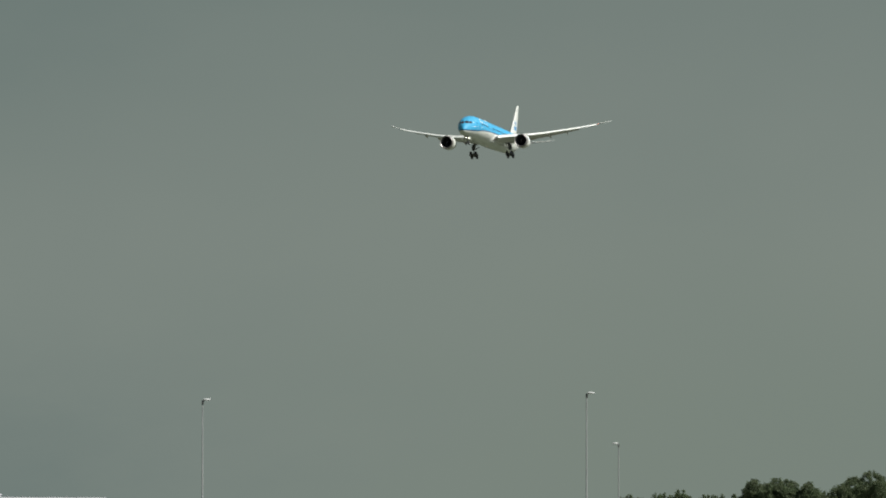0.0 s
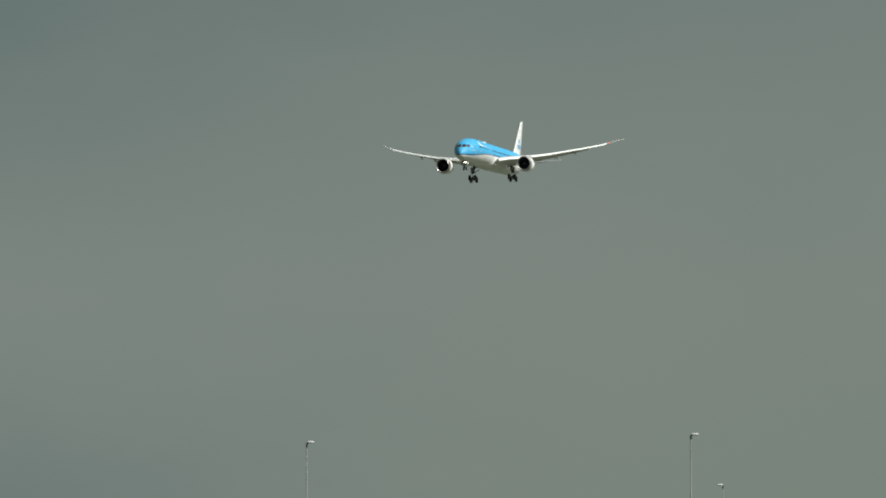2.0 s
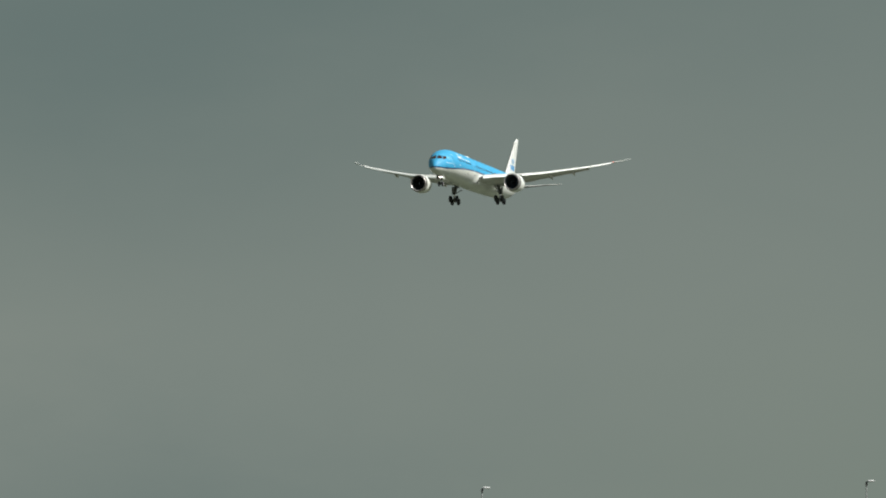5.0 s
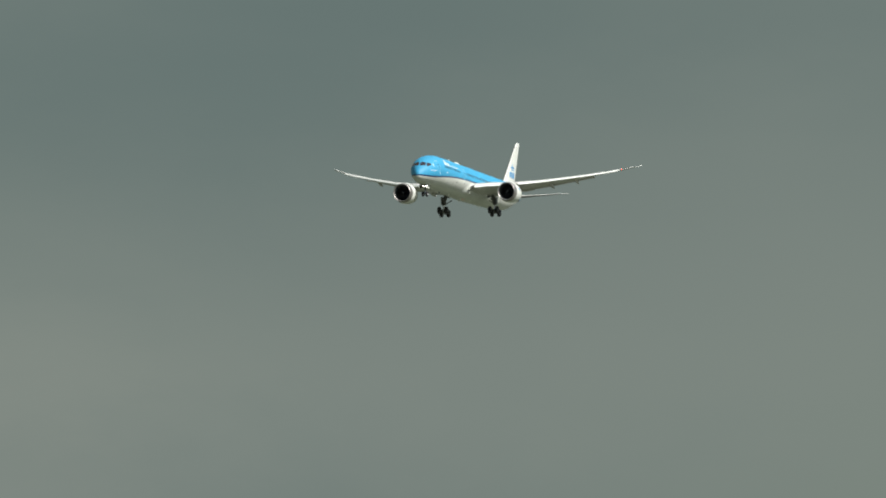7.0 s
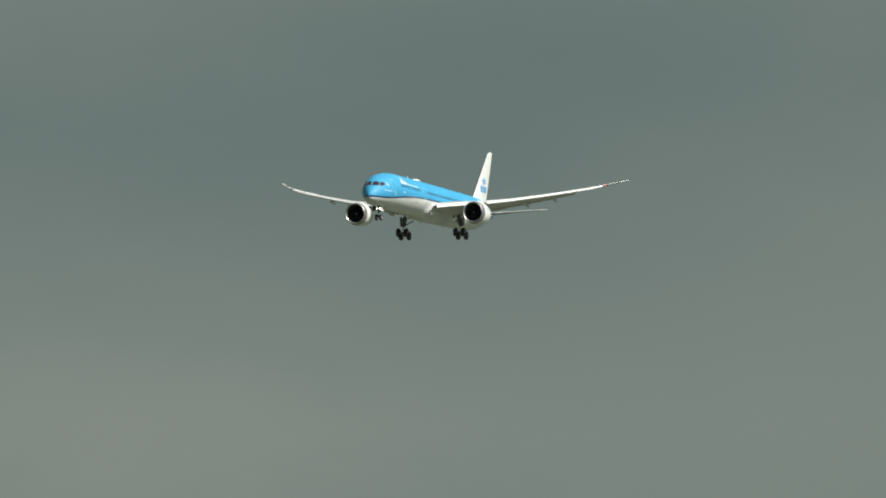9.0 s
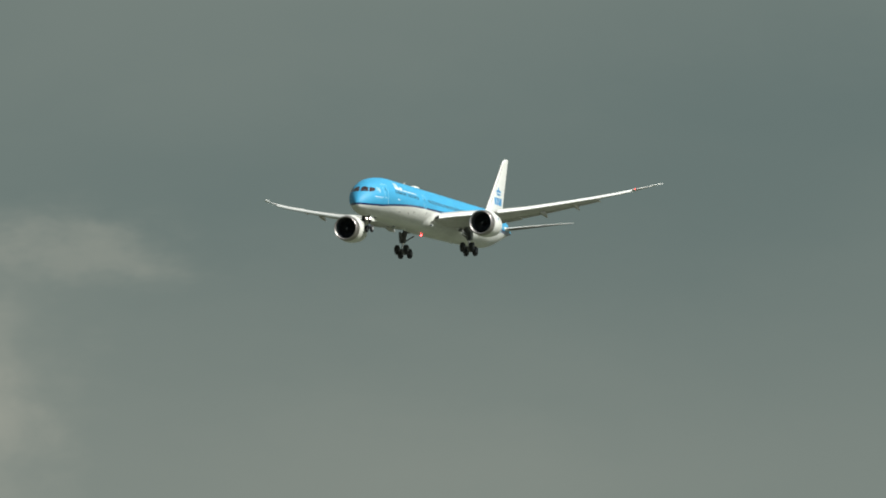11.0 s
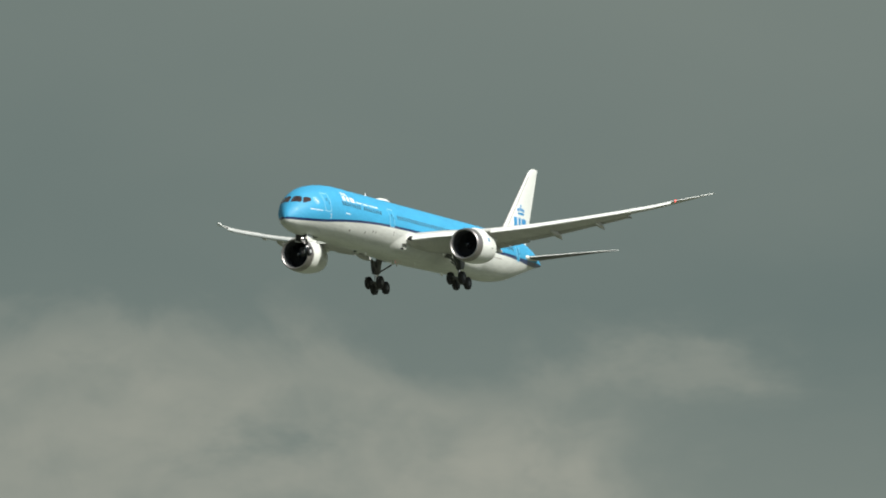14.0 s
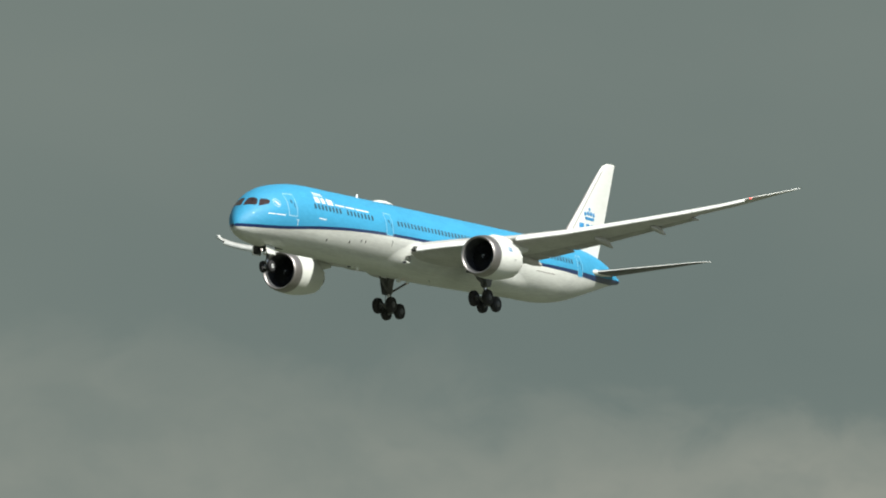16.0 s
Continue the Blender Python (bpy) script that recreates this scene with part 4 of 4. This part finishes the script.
def build_markings(plane):
    for side in (1, -1):
        # emblem and plain blocks, with a long bar of small writing
        for i in range(4):
            side_plate(10.05 + i * 0.34, 10.28 + i * 0.34, 1.98, 2.14, side, 0.012, MARK, "emblem_dot", plane)
        side_plate(10.0, 11.4, 1.84, 1.92, side, 0.012, MARK, "emblem_bar", plane)
        for c, w in ((9.75, 0.72), (10.78, 0.55), (11.7, 0.95)):
            side_plate(c, c + w, 1.2, 1.7, side, 0.012, MARK, "emblem_block", plane, "plain white block")
        for a, b in ((13.0, 14.5), (14.75, 16.2), (16.45, 18.6)):
            side_plate(a, b, 1.26, 1.38, side, 0.012, MARK, "lettering_bar", plane, "plain white bar of small writing")
        for a, b in ((3.2, 3.9), (4.0, 5.1)):
            side_plate(a, b, -0.44, -0.36, side, 0.012, MARK, "lettering_bar", plane)
        side_plate(9.9, 11.0, -0.22, -0.13, side, 0.012, MARK, "lettering_bar", plane)
        for a, b in ((47.8, 48.5), (48.6, 49.5), (49.6, 50.3), (50.4, 51.2)):
            side_plate(a, b, -0.76, -0.68, side, 0.012, SEAM, "lettering_bar", plane)
        # round badge behind the cockpit
        ring = []
        for k in range(24):
            a = 2 * math.pi * k / 24
            ring.append([on_hull(4.35 + r * math.cos(a), 0.60 + r * math.sin(a), l, side)[0] for r, l in ((0.37, -0.02), (0.37, 0.012), (0.30, 0.012), (0.30, -0.02))])
        verts, faces = loft(ring + ring[:1], True, False)
        part("badge_ring", (verts, faces), DOOR_LINE, plane, "pale ring-shaped badge")
        for a, b, c in ((4.16, 4.40, 0.70), (4.26, 4.52, 0.58), (4.36, 4.56, 0.46)):
            side_plate(a, b, c - 0.045, c + 0.045, side, 0.012, MARK, "badge_bar", plane)
        # small openings low on the side, their dark insides put on as flat plates
        for s, z, w in ((11.9, -1.9, 0.16), (15.5, -1.7, 0.16), (17.3, -1.42, 0.14), (18.0, -1.42, 0.14)):
            side_plate(s, s + w, z, z + 0.22, side, 0.01, GREY_AND_SHADE, "port", plane)
        for s in (6.75, 22.4):
            side_plate(s - 0.2, s + 0.05, -0.66 if s < 10 else -0.86, -0.60 if s < 10 else -0.80, side, 0.012, MARK if s < 10 else STRUT, "corner_mark", plane)
            side_plate(s, s + 0.06, -1.10 if s < 10 else -1.25, -0.60 if s < 10 else -0.80, side, 0.012, MARK if s < 10 else STRUT, "corner_mark", plane)
    for y in (1, -1):
        # a shallow ram-air scoop; grey pieces stand for its mouth's shade and a cut-out above
        rows = []
        for u, w, h in ((0.0, 0.27, 0.17), (0.12, 0.28, 0.17), (0.4, 0.25, 0.13), (0.75, 0.20, 0.07), (1.05, 0.12, 0.02)):
            rows.append([(-(24.35 + u), y * 2.80 + w * math.cos(a), -2.42 - 0.10 * u + h * math.sin(a)) for a in [2 * math.pi * k / 14 for k in range(14)]])
        scoop = part("air_scoop", loft(rows), BELLY, plane, "white ram-air scoop")
        part("scoop_mouth", loft([[(-24.33, y * 2.80 + w * math.cos(a), -2.42 + h * math.sin(a)) for a in [2 * math.pi * k / 14 for k in range(14)]] for w, h in ((0.20, 0.09), (0.05, 0.03))], True, True), GREY_AND_SHADE, scoop, "dark cap for the shade in the scoop's mouth")
        part("recess_mark", moved(block(0, 0, 0, 0.50, 0.10, 0.06, 0.02), Matrix.Translation((-25.15, y * 2.70, -1.78)) @ Matrix.Rotation(radians(8), 4, "Y") @ Matrix.Rotation(radians(y * -9), 4, "Z")), SEAM, plane, "grey block standing in for a dark recess in the fairing")
        part("recess_mark", moved(block(0, 0, 0, 0.07, 0.10, 0.40, 0.02), Matrix.Translation((-25.42, y * 2.72, -2.0)) @ Matrix.Rotation(radians(18), 4, "Y")), SEAM, plane, "grey block standing in for a dark recess in the fairing")
        part("drain_mast", block(-31.5, y * 1.1, -3.26, 0.35, 0.03, 0.2, 0.01), BELLY, plane)


def build_crown_fittings(plane):
    part("radome", loft([[(-(25.1 + u), w * math.cos(a), 2.93 + h * math.sin(a)) for a in [math.pi * j / 12 for j in range(13)]]
                         for u, w, h in ((-1.5, 0.15, 0.05), (-1.1, 0.5, 0.22), (-0.5, 0.68, 0.32), (0.2, 0.7, 0.35), (0.9, 0.6, 0.28), (1.5, 0.4, 0.15), (2.0, 0.1, 0.05))], False, False), WHITE, plane, "white satellite antenna hump")
    for s, z, up in ((20.7, 2.95, 1), (57.5, 2.85, 1)):
        part("blade_antenna", loft([[(-(s + a), y, z - 0.03) for a, y in ((0, 0), (0.2, 0.04), (0.55, 0), (0.2, -0.04))],
                                    [(-(s + 0.22 + a), y, z + 0.42) for a, y in ((0, 0), (0.1, 0.015), (0.24, 0), (0.1, -0.015))]]), MARK, plane, "white blade antenna")
    s, z = 28.1, -3.19
    beacon = part("beacon", tube([(-s, 0, z), (-s, 0, z - 0.10)], [0.21, 0.19], 16), BELLY, plane, "red flashing beacon under the belly")
    part("beacon_glass", tube([(-s, 0, z - 0.10), (-s, 0, z - 0.20), (-s, 0, z - 0.30), (-s, 0, z - 0.36)], [0.15, 0.15, 0.12, 0.05], 16), BEACON, beacon, "glowing red glass")
    # hood added to block the steady glow between flashes, white like the belly
    turns = [radians(k * 320 / 14 + 20) for k in range(15)]
    shell = [[(r * math.cos(a), r * math.sin(a), z0) for r, z0 in ((0.195, -0.09), (0.195, -0.39), (0.18, -0.39), (0.18, -0.09))] for a in turns]
    hood = part("added_hood", join(loft(shell), tube([(0, 0, -0.38), (0, 0, -0.41)], [0.195, 0.17], 24)), BELLY, beacon, "added white turning hood that hides the glow between flashes")
    hood.location = (-s, 0, z)
    for s in (21.0, 41.0):
        part("blade_antenna", block(-s, 0, -3.15 if s < 30 else -3.28, 0.45, 0.04, 0.5, 0.015), WHITE, plane)
    return hood


def build_airliner():
    plane = new("airliner")
    tagged(plane, "sky blue and white twin-engine airliner, gear and flaps down", "airplane")
    build_fuselage(plane)
    build_fairing(plane)
    for side in (1, -1):
        build_wing(plane, side)
        build_engine(plane, side)
        build_main_gear(plane, side)
    build_tail(plane)
    build_nose_gear(plane)
    build_cockpit(plane)
    build_doors(plane)
    build_windows(plane)
    build_markings(plane)
    hood = build_crown_fittings(plane)
    return plane, hood


airliner, added_hood = build_airliner()

# ---------------------------------------------------------------- the flight: seconds, place of the nose, bank, pitch, heading
FLIGHT_ROWS = (
    (0, -283.5, 1849.6, 128.40, 0.61, 1.76, -4.20),
    (0.5, -283.8, 1808.4, 126.72, 0.51, 1.43, -4.18),
    (1, -283.8, 1767.2, 125.05, 0.38, 0.97, -4.10),
    (1.5, -283.8, 1726.0, 123.72, 0.46, 0.75, -4.05),
    (2, -283.8, 1684.8, 121.69, 0.65, 0.34, -3.88),
    (2.5, -283.8, 1643.6, 120.02, 0.86, 0.53, -3.75),
    (3, -283.8, 1602.4, 118.34, 0.75, 1.06, -3.95),
    (3.5, -283.8, 1561.2, 116.66, 0.37, 1.47, -3.80),
    (6, -283.8, 1355.1, 108.28, -0.31, 1.89, -4.35),
    (6.5, -283.8, 1313.9, 106.61, -0.30, 1.81, -4.24),
    (7, -283.8, 1272.7, 104.93, -0.23, 1.55, -4.19),
    (7.5, -283.8, 1231.5, 103.25, -0.21, 1.09, -4.10),
    (8, -283.8, 1190.3, 101.58, -0.35, 0.72, -3.95),
    (8.5, -283.8, 1149.1, 99.90, -0.45, 0.42, -3.69),
    (9, -283.8, 1107.9, 98.22, -0.46, 0.18, -3.54),
    (11.5, -283.8, 901.9, 89.84, 0.76, 0.90, -2.57),
    (12, -283.8, 860.7, 88.17, 0.84, 0.94, -2.74),
    (12.5, -283.8, 819.5, 86.49, 0.71, 1.07, -2.90),
    (13, -283.8, 778.3, 84.81, 0.52, 1.12, -3.06),
    (13.5, -283.8, 737.1, 83.14, 0.43, 1.06, -3.10),
    (14, -283.8, 695.9, 81.46, 0.69, 0.94, -3.20),
    (14.5, -283.8, 654.7, 79.79, 0.77, 0.76, -3.25),
    (15, -283.8, 613.5, 78.18, 0.45, 0.76, -3.34),
    (15.5, -283.8, 572.3, 76.43, 0.41, 0.56, -3.45),
    (16, -283.8, 531.1, 74.76, 0.53, 0.49, -3.55),
)


def motions():
    walk(airliner, [(t, pose(x, y, z, bank, -pitch, heading - 90)) for t, x, y, z, bank, pitch, heading in FLIGHT_ROWS])

    # the added hood swings once round for each flash and opens towards the front
    rows = [(0.0, 180.0)]
    for k in range(8):
        start = 1.0 + 1.4 * k
        for lag, angle in ((-0.17, 180), (-0.12, 240), (-0.07, 300), (-0.02, 368), (0.20, 384), (0.28, 430), (0.36, 485), (0.44, 540)):
            rows.append((start + lag, angle + 360.0 * k))
    rows.append((16.0, rows[-1][1]))
    walk(added_hood, [(t, pose(-28.1, 0, -3.19, 0, 0, turn)) for t, turn in rows])


motions()
